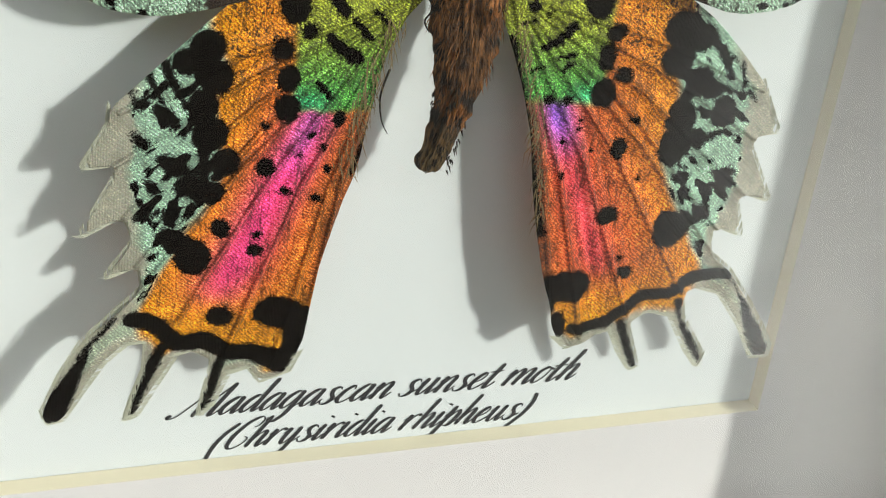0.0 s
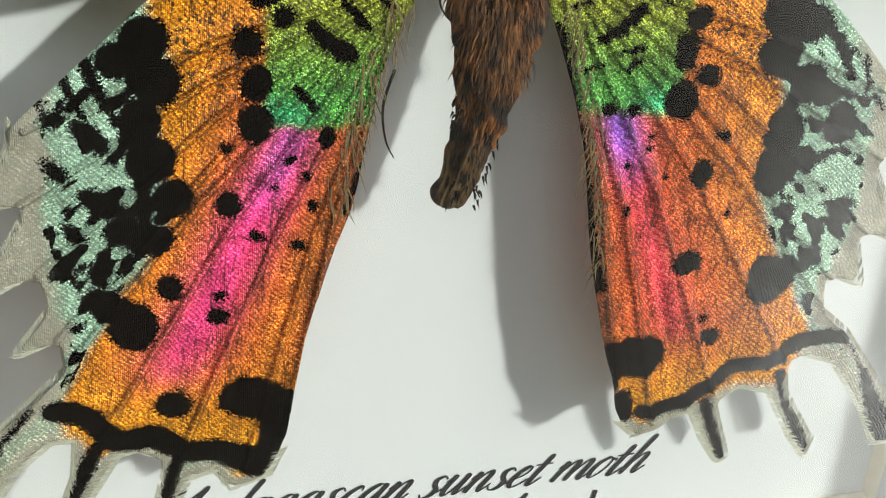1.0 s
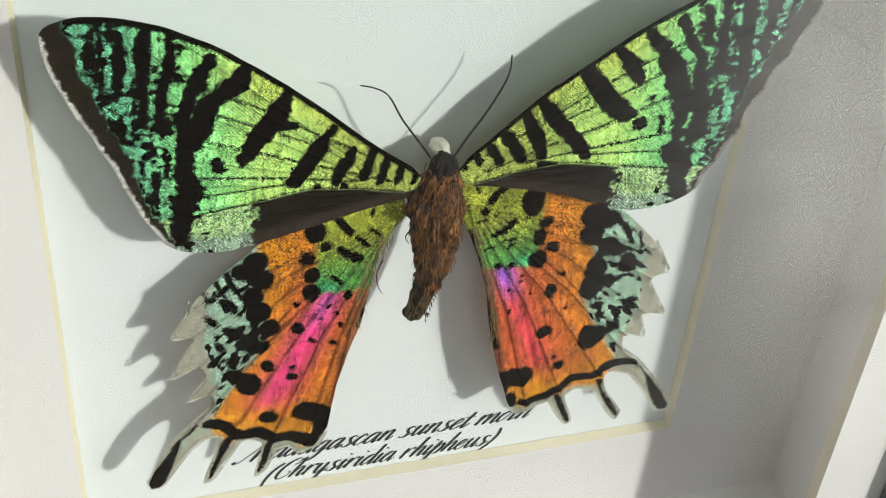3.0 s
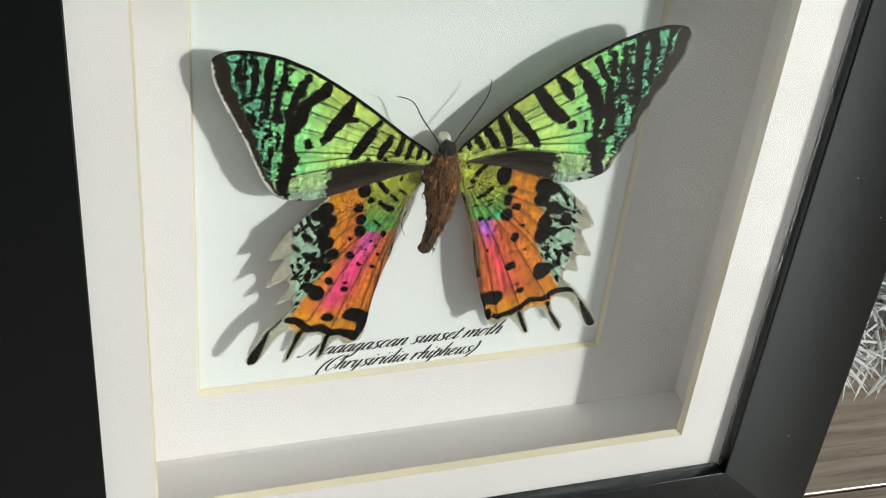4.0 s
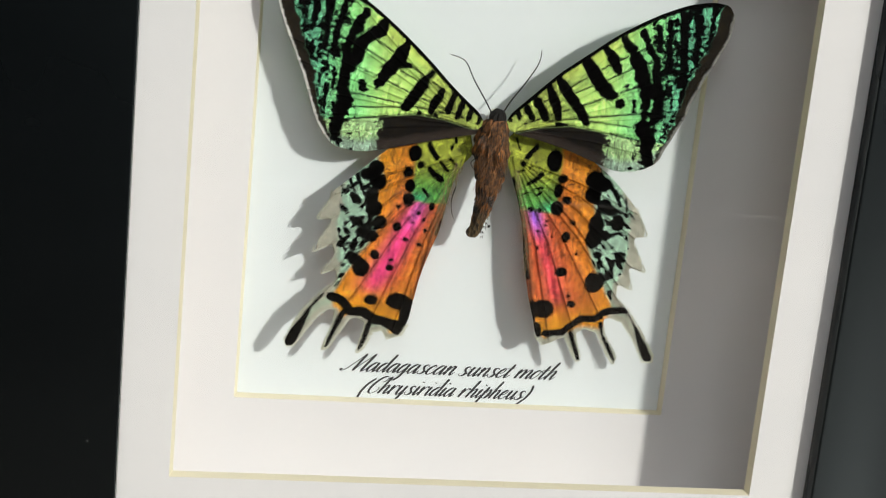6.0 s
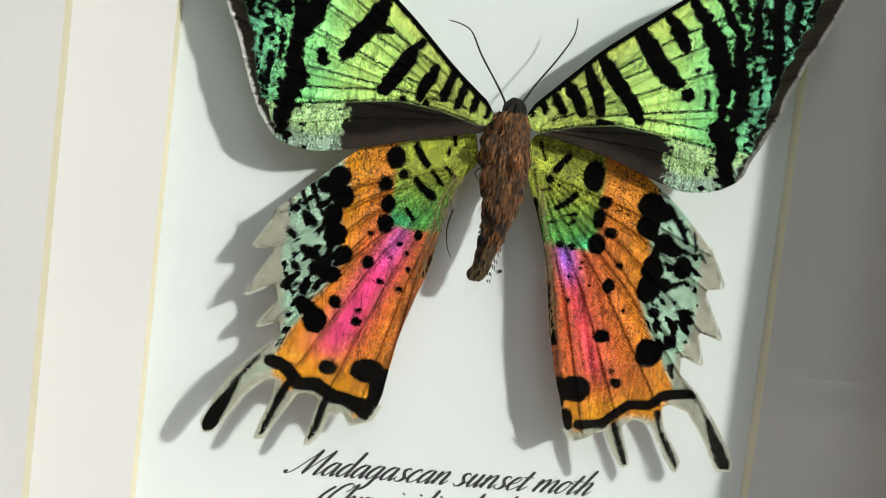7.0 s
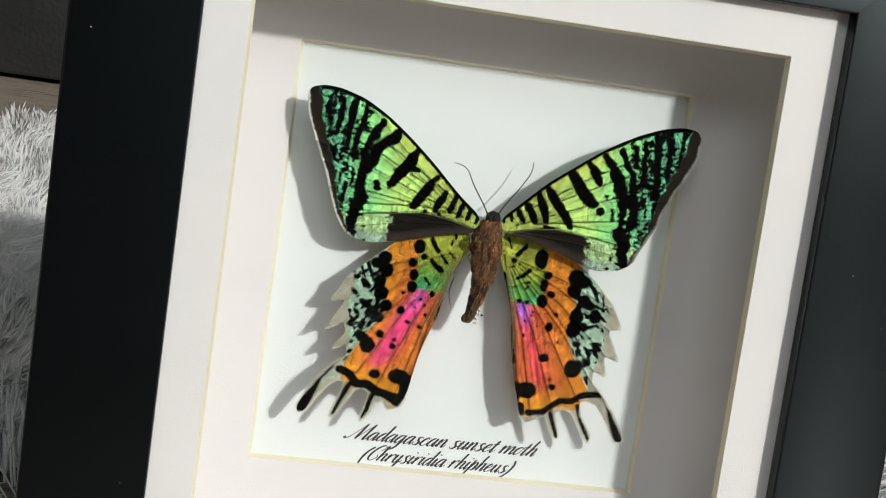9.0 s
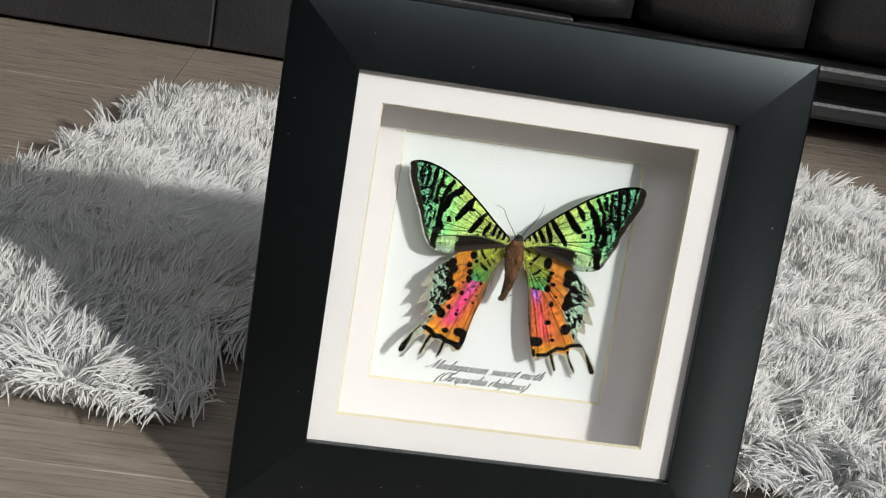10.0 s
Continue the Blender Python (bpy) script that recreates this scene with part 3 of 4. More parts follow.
def hind_height(side):
    ends, root = (LEFT_VEINS, (-4.5, 58)) if side < 0 else (RIGHT_VEINS, (4.5, 58.5))

    def height(p, d):
        X, z = np.abs(p[:, 0]), p[:, 1]
        y = -5.3 - 0.04 * np.maximum(0, 52 - z) if side < 0 else -4.7 - 0.05 * np.maximum(0, 52 - z) - 0.085 * np.maximum(0, X - 15)
        y += 0.9 * np.exp(-((X - 5) / 4) ** 2) * step(z, 35, 58)
        v = veins(p, root, ends)
        y -= 0.32 * np.exp(-(v / 0.22) ** 2)
        y -= 0.22 * np.cos(np.clip(v, 0, 2.2) * 1.4)
        y += 0.25 * rough(p, 0.16, 3.0) + 0.10 * rough(p, 0.55, 7.0)
        fold = np.exp(-((X - (16.5 - 0.28 * (z - 30))) / 3.5) ** 2) * step(z, 26, 34) * step(55 - z, 0, 10)
        return y + 0.12 * fold * np.sin(5.0 * (X + 0.30 * z))
    return height


def hind_colours(side):
    def colours(p, d, along):
        X, z = np.abs(p[:, 0]), p[:, 1]
        k = Ink(p)
        wander = rough(p, 0.35, 11.0)
        if side < 0:
            for s in ((-21.6, 35.7, 1.6, 1.75), (-19.2, 29.8, 1.3, 0.95), (-14.0, 29.9, 2.4, 1.6), (-12.3, 28.2, 1.4, 2.3), (-13.3, 24.7, 1.7, 1.2), (-11.9, 26.5, 1.3, 1.7)):
                k.spot(*s)
            for s in ((-19.3, 38.3, 0.85, 0.9), (-16.3, 36.1, 0.75, 0.65), (-16.2, 37.5, 0.5, 0.38), (-15.8, 43.9, 0.8, 0.95), (-14.0, 41.6, 0.65, 0.35), (-11.4, 40.9, 0.6, 0.4),
                      (-10.5, 43.5, 0.45, 0.4), (-12.0, 46.7, 0.45, 0.4), (-15.9, 47.6, 0.35, 0.3), (-9.8, 48.1, 0.6, 0.7), (-13.0, 44.8, 0.3, 0.25), (-11.0, 45.6, 0.35, 0.3)):
                k.spot(*s)
            for s in ((-20.7, 54.3, 1.5, 1.4), (-20.0, 51.8, 1.5, 1.6),
                      (-22.3, 53.0, 1.3, 1.1), (-21.0, 49.2, 1.3, 1.7), (-20.4, 46.9, 1.6, 1.6), (-19.1, 44.4, 1.3, 1.3), (-20.5, 41.8, 1.6, 1.2), (-22.1, 42.4, 1.2, 1.1)):
                k.spot(*s)
            for s in ((-25.8, 49.6, 0.9, 0.55, 20), (-23.9, 48.5, 1.5, 0.7, -40), (-25.9, 46.4, 0.9, 0.5, -35), (-23.2, 44.2, 1.7, 0.8, -25), (-24.9, 42.3, 0.9, 0.5, -40), (-23.0, 37.3, 1.9, 1.1, -30),
                      (-26.0, 39.6, 0.7, 0.4, 0), (-25.0, 36.0, 0.5, 0.4, 0), (-24.6, 39.9, 0.5, 0.3, 40), (-23.6, 39.4, 0.6, 0.9, 20)):
                k.spot(*s)
            k.stripe(0.9, 0.6, (-24.0, 52.8), (-22.3, 49.2)).stripe(0.6, 0.5, (-25.3, 51.9), (-24.1, 49.6)).stripe(0.4, 0.3, (-26.7, 50.6), (-25.8, 49.2))
            k.stripe(1.7, 1.9, (-26.6, 29.9), (-24.3, 29.2), (-22.7, 27.3), (-20.4, 27.5), (-18.0, 26.2), (-14.2, 25.4))
            k.stripe(1.1, 1.1, (-23.9, 27.2), (-25.6, 23.5), (-26.8, 20.0)).stripe(0.9, 1.2, (-18.9, 25.6), (-20.2, 20.2)).stripe(0.5, 2.7, (-30.2, 27.0), (-33.6, 20.6))
            k.stripe(0.35, 0.5, (-28.0, 30.4), (-31.0, 26.2)).stripe(2.2, 2.4, (-11.8, 29.5), (-12.9, 25.2)).spot(-14.6, 25.4, 1.7, 1.1)
            k.stripe(0.97, 1.1, (-11.5, 59.5), (-10.8, 58.3), (-9.9, 57.2)).stripe(0.67, 0.67, (-6.7, 61.3), (-6.4, 60.2)).stripe(0.6, 0.6, (-7.1, 59.6), (-7.3, 58.9)).stripe(0.52, 0.52, (-7.3, 57.1), (-6.2, 56.2)).stripe(0.6, 0.67, (-9.1, 56.5), (-7.6, 54.9)).stripe(0.97, 1.3, (-11, 55.1), (-10, 54.1), (-8.7, 53.3))
            k.stripe(0.67, 0.67, (-11.7, 51.2), (-10.8, 50.1)).spot(-13.9, 57.6, 1.3, 1.6).spot(-12.7, 55.7, 0.67, 0.67).spot(-14.8, 54.1, 1, 1).spot(-14.2, 51.6, 1, 1.3).spot(-14.2, 49.1, 1.1, 1.3)
            k.stripe(0.9, 0.5, (-6.0, 52.8), (-7.0, 47.6), (-8.4, 43.0))
            k.stripe(1.0, 1.0, (-20.8, 55.2), (-20.6, 50.5), (-21.0, 46.2), (-20.7, 41.8))
            shift, root_z = 0.0, 48.9
            streak, sway = near(p, ((-12.0, 48.0), (-15.8, 39.4), (-19.0, 32.4)))[:2]
        else:
            for s in ((22.7, 36.5, 1.9, 1.9), (25.3, 38.3, 0.9, 1.0), (18.9, 32.0, 0.95, 0.65), (18.1, 33.5, 0.5, 0.28), (16.2, 37.9, 1.25, 0.9), (16.2, 44.6, 0.9, 1.05), (13.6, 30.6, 2.2, 1.8),
                      (11.4, 29.8, 1.1, 2.5), (12.8, 26.0, 1.2, 2.0), (17.2, 47.5, 0.55, 0.45), (18.6, 41.6, 0.3, 0.3), (12.3, 46.5, 0.28, 0.2)):
                k.spot(*s)
            for s in ((13.6, 44.4, 0.28, 0.2), (10.8, 45.2, 0.3, 0.4), (11.0, 42.1, 0.3, 0.35), (12.3, 47.2, 0.3, 0.25)):
                k.spot(*s)
            for s in ((20.3, 55.7, 1.7, 1.9), (20.3, 53.0, 1.5, 1.6), (22.2, 55.2, 1.7, 1.3), (21.7, 47.5, 1.6, 1.8), (21.4, 44.8, 1.6, 1.8), (23.4, 45.8, 1.1, 0.9), (22.9, 51.1, 1.3, 1.5),
                      (25.6, 48.3, 1.3, 1.6), (22.6, 41.9, 1.0, 0.65), (26.8, 42.4, 1.3, 0.6), (24.2, 50.2, 1.5, 0.8)):
                k.spot(*s)
            k.stripe(0.9, 0.7, (24.4, 54.2), (25.6, 51.6)).stripe(0.5, 0.5, (26.6, 52.8), (27.0, 50.8)).stripe(0.9, 0.6, (23.6, 45.2), (26.4, 46.4)).stripe(0.4, 0.3, (27.6, 50.4), (28.6, 49.4))
            k.stripe(1.3, 1.4, (14.7, 25.9), (18.0, 26.4), (19.4, 28.1), (21.2, 29.3), (23.8, 29.6), (25.2, 31.0), (29.4, 31.9))
            k.stripe(0.9, 1.0, (24.9, 28.8), (26.6, 25.2), (28.4, 21.8)).stripe(0.8, 1.0, (19.4, 26.6), (21.6, 21.5)).stripe(0.6, 2.7, (31.8, 28.6), (35.0, 22.6))
            k.stripe(0.25, 0.4, (30.0, 31.2), (33.4, 26.2))
            k.stripe(0.52, 0.45, (4.8, 62), (5.7, 59.9)).stripe(0.97, 1.1, (8.7, 60.8), (7.2, 58.8)).spot(6.5, 57.5, 0.6, 0.6).stripe(1, 0.67, (10.1, 55.9), (9.1, 54.7), (7.8, 53.9)).stripe(0.45, 0.45, (9.3, 53.1), (10.7, 53.5)).stripe(0.52, 0.52, (9.9, 52), (10.5, 52.5)).stripe(0.37, 0.37, (5.7, 55.9), (6.7, 56.3)).stripe(0.37, 0.37, (7, 51.8), (8, 52.2))
            k.spot(12.3, 58.6, 1.5, 2.2).spot(14.2, 55.4, 1, 0.9).spot(13.7, 53.3, 0.9, 1.5).spot(15.5, 51.6, 0.97, 0.75).spot(13.8, 49.9, 1.2, 1.5).spot(8.9, 49.2, 0.6, 0.52).spot(10.6, 49.1, 0.67, 0.52).stripe(0.37, 0.3, (7.8, 56.7), (8.2, 57.2))
            k.stripe(0.8, 1.1, (5.0, 54.5), (7.2, 47.0), (8.6, 41.0), (9.7, 36.4))
            k.stripe(1.4, 1.4, (21.0, 56.4), (21.2, 52.0)).stripe(1.2, 1.2, (22.0, 51.6), (21.6, 47.4), (21.4, 43.6)).stripe(1.0, 0.7, (23.4, 55.0), (25.2, 53.2)).stripe(1.2, 0.7, (23.0, 51.4), (26.0, 50.2))
            shift, root_z = 1.1, 49.0
            streak, sway = near(p, ((9.6, 48.6), (11.6, 43.5), (14.2, 37.5), (16.0, 32.5)))[:2]
        bound = shift + np.interp(z, [31, 33.6, 35.7, 38.2, 40.4, 41.5, 44, 49.6, 53, 56], [25.8, 24.6, 23.4, 22.0, 20.6, 19.9, 19.2, 20.0, 19.4, 20.2])
        hem = -0.2 + shift * 1.3 + np.interp(z, [33.8, 35.8, 38.3, 42.2, 45.3, 47.8, 50.2, 52.3], [25.6, 25.6, 26.3, 26.9, 26.6, 26.7, 27.0, 26.2])
        tint = np.tile(np.array(srgb(213, 126, 32)), (len(p), 1))
        tint = blend(tint, step(z, 34, 24) * 0.7, srgb(214, 146, 14))
        tint = blend(tint, (0.7 if side < 0 else 0.3) * step(X, 14.5, 20), srgb(232, 152, 20))
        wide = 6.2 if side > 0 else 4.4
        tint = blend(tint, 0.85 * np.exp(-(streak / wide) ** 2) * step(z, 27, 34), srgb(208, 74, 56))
        # pink and violet sheen of iridescent scales, put into the tint at fixed places
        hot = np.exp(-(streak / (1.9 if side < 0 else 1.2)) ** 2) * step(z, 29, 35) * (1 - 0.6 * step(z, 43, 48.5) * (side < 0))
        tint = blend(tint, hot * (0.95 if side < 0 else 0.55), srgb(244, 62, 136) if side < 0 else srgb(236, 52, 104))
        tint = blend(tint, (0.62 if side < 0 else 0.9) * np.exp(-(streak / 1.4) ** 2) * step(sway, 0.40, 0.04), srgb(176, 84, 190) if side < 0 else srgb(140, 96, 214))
        tint = blend(tint, step(X, 12.2 - 0.22 * (z - 36), 10.2 - 0.22 * (z - 36)) * step(50 - z, 0, 3) * step(z, 30, 34) * 0.8, srgb(136, 66, 40))
        # shade beside the raised veins, darkened into the tint
        crease = veins(p, (-4.5, 58) if side < 0 else (4.5, 58.5), LEFT_VEINS if side < 0 else RIGHT_VEINS)
        tint = tint * (1 - 0.35 * np.exp(-((crease - 0.20) / 0.11) ** 2))[:, None]
        green = step(z + 0.5 * wander, root_z - 0.5, root_z + 0.4) * step(X + 0.4 * wander, 14.2, 13.3)
        leaf = np.array(srgb(152, 160, 54)) + step(z, 57, 50)[:, None] * (np.array(srgb(84, 160, 74)) - np.array(srgb(152, 160, 54)))
        tint = tint + green[:, None] * (leaf - tint)
        tint = blend(tint, green * step(z, root_z + 2.6, root_z + 0.4) * step(X, 9.5, 12.5) * 0.7, srgb(52, 196, 140))
        outer = step(X + 0.5 * wander, bound - 0.4, bound + 0.6) * step(z, 29.5, 32)
        tint = blend(tint, outer, srgb(164, 196, 172))
        tails = np.maximum(step(z + 0.3 * wander, 26.6, 25.6) * step(X, 14.5, 16), step(X, 25.6 if side < 0 else 27.2, 26.6 if side < 0 else 28.4) * step(z, 32.6, 31.6))
        tint = blend(tint, tails, srgb(176, 188, 166))
        rim = step(d + 0.4 * wander, 1.2, 0.5) * np.maximum(step(X, 25, 27), step(z, 28.5, 27))
        rim = np.maximum(rim, step(X + 0.9 * wander + 0.5 * rough(p, 1.4, 61.0), hem - 0.3, hem + 0.6) * step(z, 32.5, 33.5))
        tint = blend(tint, rim, srgb(192, 188, 170))
        slant = np.stack([p[:, 0] * side - p[:, 1] * -1.0, 0.42 * (-p[:, 0] * side + p[:, 1])], 1) * 0.7
        mottle = 1.3 * rough(slant, 1.05, 5.0) + 0.7 * rough(slant, 2.5, 12.0)
        cover = 1.5 * ((-0.16 if side < 0 else -0.04) * step(z, 41, 44) + 0.12 + 0.42 * step(X, bound + 0.8, bound + 4.4) * step(z, 41, 44) - mottle)
        ink_d = np.where((outer > 0.4) & (rim < 0.6), np.minimum(k.d, cover), k.d)
        speckled = step(z - 0.3 * X, 44, 47) * step(X, 13, 15)
        dust = np.clip(0.2 + 0.7 * outer + 0.5 * green + 0.7 * speckled, 0, 1)
        dust = np.where(outer > 0.5, -0.45, dust)
        dust = dust + np.maximum(rim, 0.8 * tails) * (-0.9 - dust)
        return ink_d, tint, dust
    return colours


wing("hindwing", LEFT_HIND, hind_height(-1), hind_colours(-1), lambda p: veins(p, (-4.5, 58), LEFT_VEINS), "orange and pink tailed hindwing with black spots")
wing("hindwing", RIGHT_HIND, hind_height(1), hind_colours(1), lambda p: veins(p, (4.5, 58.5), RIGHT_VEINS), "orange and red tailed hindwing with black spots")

# -- forewings --
LEFT_FORE = [(-2.4, 65.9), (-8.0, 70.4), (-13.7, 75.9), (-19.2, 80.6), (-24.5, 84.6), (-29.7, 87.5), (-34.7, 88.9), (-38.3, 89.1), (-40.8, 88.3), (-41.6, 86.8), (-41.0, 82.9), (-39.7, 79.5),
             (-37.7, 75.0), (-35.6, 70.5), (-34.2, 66.4), (-32.4, 61.8), (-30.1, 58.5), (-28.2, 57.5), (-24.5, 57.0), (-19.8, 57.9), (-13.9, 59.6), (-8.1, 61.2), (-2.6, 62.6)]
RIGHT_FORE = [(1.8, 66.0), (6.4, 71.0), (10.5, 75.4), (14.9, 79.2), (20.4, 83.9), (25.9, 87.6), (31.7, 90.5), (36.4, 91.7), (39.6, 91.4), (40.9, 89.4), (40.5, 85.1), (39.2, 81.9),
              (37.3, 78.0), (35.5, 73.5), (34.3, 69.0), (32.4, 65.1), (30.6, 60.6), (27.8, 58.8), (23.5, 58.1), (19.0, 59.4), (13.8, 61.2), (8.8, 62.4), (2.6, 63.4)]
FORE_TURN = radians(4.07)


def fore_plan(p, side):
    """Points of either forewing laid onto the right one."""
    if side > 0:
        return p
    a = p * (-1, 1)
    c, s = math.cos(FORE_TURN), math.sin(FORE_TURN)
    return np.stack([c * a[:, 0] - s * a[:, 1] + 4.01, s * a[:, 0] + c * a[:, 1] - 0.17], 1)


FORE_VEINS = [(26, 87.3), (31, 88), (36.5, 86), (38, 80), (36, 75.5), (34, 70), (32.4, 65.5), (30.6, 61.5)]


def fore_height(side):
    def height(p, d):
        q = fore_plan(p, side)
        X, z = np.abs(p[:, 0]), p[:, 1]
        y = -6.2 - 0.085 * np.maximum(0, X - 4) if side > 0 else np.full(len(p), -6.4)
        v = veins(q, (4.0, 64.0), FORE_VEINS)
        y = y - 0.15 * np.exp(-(v / 0.2) ** 2) - 0.16 * np.cos(np.clip(v, 0, 2.2) * 1.4)
        y -= 0.3 * np.exp(-(near(p, (RIGHT_FORE if side > 0 else LEFT_FORE)[:9])[0] / 0.5) ** 2)
        return y + 0.22 * rough(p, 0.14, 21.0) + 0.08 * rough(p, 0.6, 4.0)
    return height


def fore_colours(side):
    def colours(p, d, along):
        q = fore_plan(p, side)
        rim = RIGHT_FORE if side > 0 else LEFT_FORE
        x, z = q.T
        k = Ink(p + 0.22 * np.stack([rough(p, 0.42, 2.0), rough(p, 0.42, 9.0)], 1) + 0.25 * np.stack([rough(p, 1.3, 3.0), rough(p, 1.3, 7.0)], 1))
        if side > 0:
            k.chain((10.6, 74.1, 1.08), (11.7, 73.0, 1.99), (13.4, 70.7, 2.13), (15.1, 68.7, 2.13), (16.3, 67.0, 1.81))
            k.chain((8.8, 72.7, 0.90), (9.7, 71.1, 1.45), (10.7, 69.1, 1.63), (11.3, 67.1, 1.17))
            k.chain((5.9, 71.1, 0.72), (7.0, 69.9, 1.08), (8.0, 68.4, 1.27), (9.0, 66.7, 0.99))
            k.chain((4.4, 69.8, 0.81), (5.6, 67.9, 1.08), (6.5, 66.5, 0.81))
            k.chain((3.1, 68.5, 0.72), (4.2, 66.5, 0.72))
            k.chain((1.9, 67.3, 0.54), (2.6, 65.7, 0.54))
            k.chain((14.5, 79.1, 1.63), (16.1, 76.9, 2.62), (17.5, 74.9, 2.71), (19.3, 73.2, 2.71), (20.6, 72.4, 1.99))
            k.chain((22.0, 71.0, 1.81))
            k.chain((18.0, 81.1, 1.27), (19.6, 79.3, 2.08), (20.9, 77.4, 1.63), (21.4, 76.6, 0.72))
            k.chain((23.1, 74.4, 0.81))
            k.chain((21.2, 83.2, 1.27), (22.9, 81.1, 2.08), (24.7, 78.6, 2.62), (25.8, 76.1, 2.80), (26.6, 74.3, 2.62), (26.6, 73.0, 2.26))
            k.chain((26.6, 73.0, 2.26), (27.1, 71.5, 1.27), (26.9, 68.8, 1.27))
            k.chain((27.0, 67.0, 3.08), (28.1, 64.7, 2.35), (28.1, 62.6, 2.17), (29.2, 60.1, 1.99))
            k.chain((24.6, 71.7, 0.81), (25.0, 69.9, 0.81))
            k.chain((24.6, 84.7, 1.27), (25.9, 82.4, 1.17), (27.6, 79.9, 1.36), (28.2, 77.3, 1.81), (28.6, 73.1, 1.81))
            k.chain((27.2, 86.0, 0.99), (27.8, 83.6, 1.08), (28.0, 81.8, 0.72))
            k.chain((29.1, 86.9, 1.17), (29.6, 84.6, 1.08), (29.8, 81.0, 1.54), (30.2, 78.0, 1.81))
            k.chain((31.1, 89.0, 1.17), (31.9, 86.0, 1.45), (32.4, 82.9, 1.36), (33.0, 78.8, 1.63), (32.7, 75.8, 1.81))
            k.chain((29.3, 73.7, 2.17), (29.3, 70.5, 1.99), (28.8, 68.8, 1.99))
            k.chain((33.6, 90.1, 1.27), (34.1, 87.3, 1.08), (34.7, 84.1, 1.27), (34.9, 80.5, 1.27))
            k.chain((11.5, 65.8, 0.90), (13.2, 65.7, 0.81))
        else:
            k.chain((-12.6, 73.3, 0.87), (-13.6, 72.3, 1.22), (-14.2, 70.8, 2.26), (-15.4, 68.8, 2.26), (-16.7, 66.3, 2.00))
            k.chain((-10.5, 70.1, 0.78), (-11.1, 68.9, 1.22), (-11.8, 67.3, 1.39), (-12.3, 65.7, 0.96))
            k.chain((-7.9, 70.0, 0.70), (-8.7, 68.1, 0.96), (-9.2, 66.3, 1.04))
            k.chain((-6.4, 68.4, 0.70), (-6.9, 66.7, 0.87), (-7.3, 65.4, 0.70))
            k.chain((-4.7, 67.2, 0.61), (-5.2, 65.2, 0.70))
            k.chain((-3.2, 65.8, 0.52), (-3.3, 64.7, 0.52))
            k.chain((-17.6, 78.1, 1.22), (-18.3, 76.6, 2.48), (-19.5, 74.6, 2.83), (-20.7, 72.6, 2.66), (-22.2, 70.1, 1.74), (-22.5, 69.3, 0.78))
            k.chain((-16.8, 74.1, 1.04), (-18.7, 74.4, 1.39))
            k.chain((-24.9, 69.9, 1.48), (-24.8, 68.9, 1.48))
            k.chain((-21.6, 82.6, 1.39), (-22.7, 80.1, 2.48), (-24.5, 78.9, 2.22), (-26.2, 76.8, 2.40), (-26.6, 74.5, 2.56), (-27.6, 72.7, 2.30))
            k.chain((-28.4, 76.1, 1.6), (-28.1, 73.0, 1.9), (-28.4, 70.7, 1.7), (-28.4, 68.4, 2.0), (-27.6, 66.4, 3.00), (-28.5, 64.3, 2.30), (-28.8, 62.0, 2.13), (-29.3, 59.6, 2.04))
            k.chain((-25.4, 83.4, 1.22), (-26.5, 81.3, 1.74), (-27.6, 78.4, 1.57), (-28.4, 76.7, 1.74))
            k.chain((-29.1, 86.4, 1.04), (-29.3, 83.9, 1.04), (-29.6, 81.8, 1.31), (-30.3, 79.9, 1.13), (-30.5, 77.6, 1.22), (-30.6, 75.1, 1.57))
            k.chain((-31.8, 86.7, 1.22), (-32.0, 83.7, 1.65), (-32.0, 81.1, 1.39), (-32.1, 78.3, 1.22), (-32.4, 75.5, 1.04))
            k.chain((-34.3, 86.9, 0.87), (-34.1, 84.3, 0.96), (-34.6, 81.5, 1.04), (-34.8, 78.8, 0.78))
            k.chain((-35.9, 86.5, 0.70), (-35.9, 83.5, 0.78), (-36.1, 80.4, 0.70))
            k.chain((-14.2, 65.3, 0.78), (-14.7, 64.2, 1.04))
            k.chain((-11.4, 65.2, 0.78))
            k.chain((-31.4, 68.8, 0.70), (-31.4, 64.5, 0.70))
        bands, k = k.d, Ink(q)
        vein = ((3.9, 63.4), (8.6, 65.0), (13.8, 65.9), (18.4, 65.5), (26.8, 64.5))
        k.stripe(0.35, 0.3, *vein)
        creases = [near(q, vein)[0]]
        for line in (((5.0, 65.2), (16, 70.2), (27, 75.5)), ((9, 66.2), (20, 68.4), (33, 70.8)), ((14, 67.2), (22, 66.9), (32.5, 66.6)), ((8, 69.5), (20, 78.5), (30, 84.6)), ((12, 71.0), (24, 78.0), (36, 83.6))):
            creases.append(near(q, line)[0])
        patch = 0.75 * rough(q * (1.6, 0.6), 0.55, 51.0) + 0.5 * rough(q, 1.5, 52.0)
        bands = np.where(x > 25, np.minimum(bands, 1.2 * (0.24 - 0.28 * step(x, 25, 36) + patch)), bands)
        bands = bands + 0.35 * step(x, 17, 24) * rough(p * (0.5, 1.3), 1.1, 71.0)
        ink_d = np.minimum(np.minimum(k.d, np.minimum.reduce(creases) - 0.16), bands - 0.01 - 0.07 * step(x, 18, 30) - 0.2 * step(x, 15, 9))
        ink_d = np.minimum(ink_d, near(p, rim[:9])[0] - 0.7 - 0.3 * step(x, 20, 36))
        margin = near(p, rim[9:17])[0]
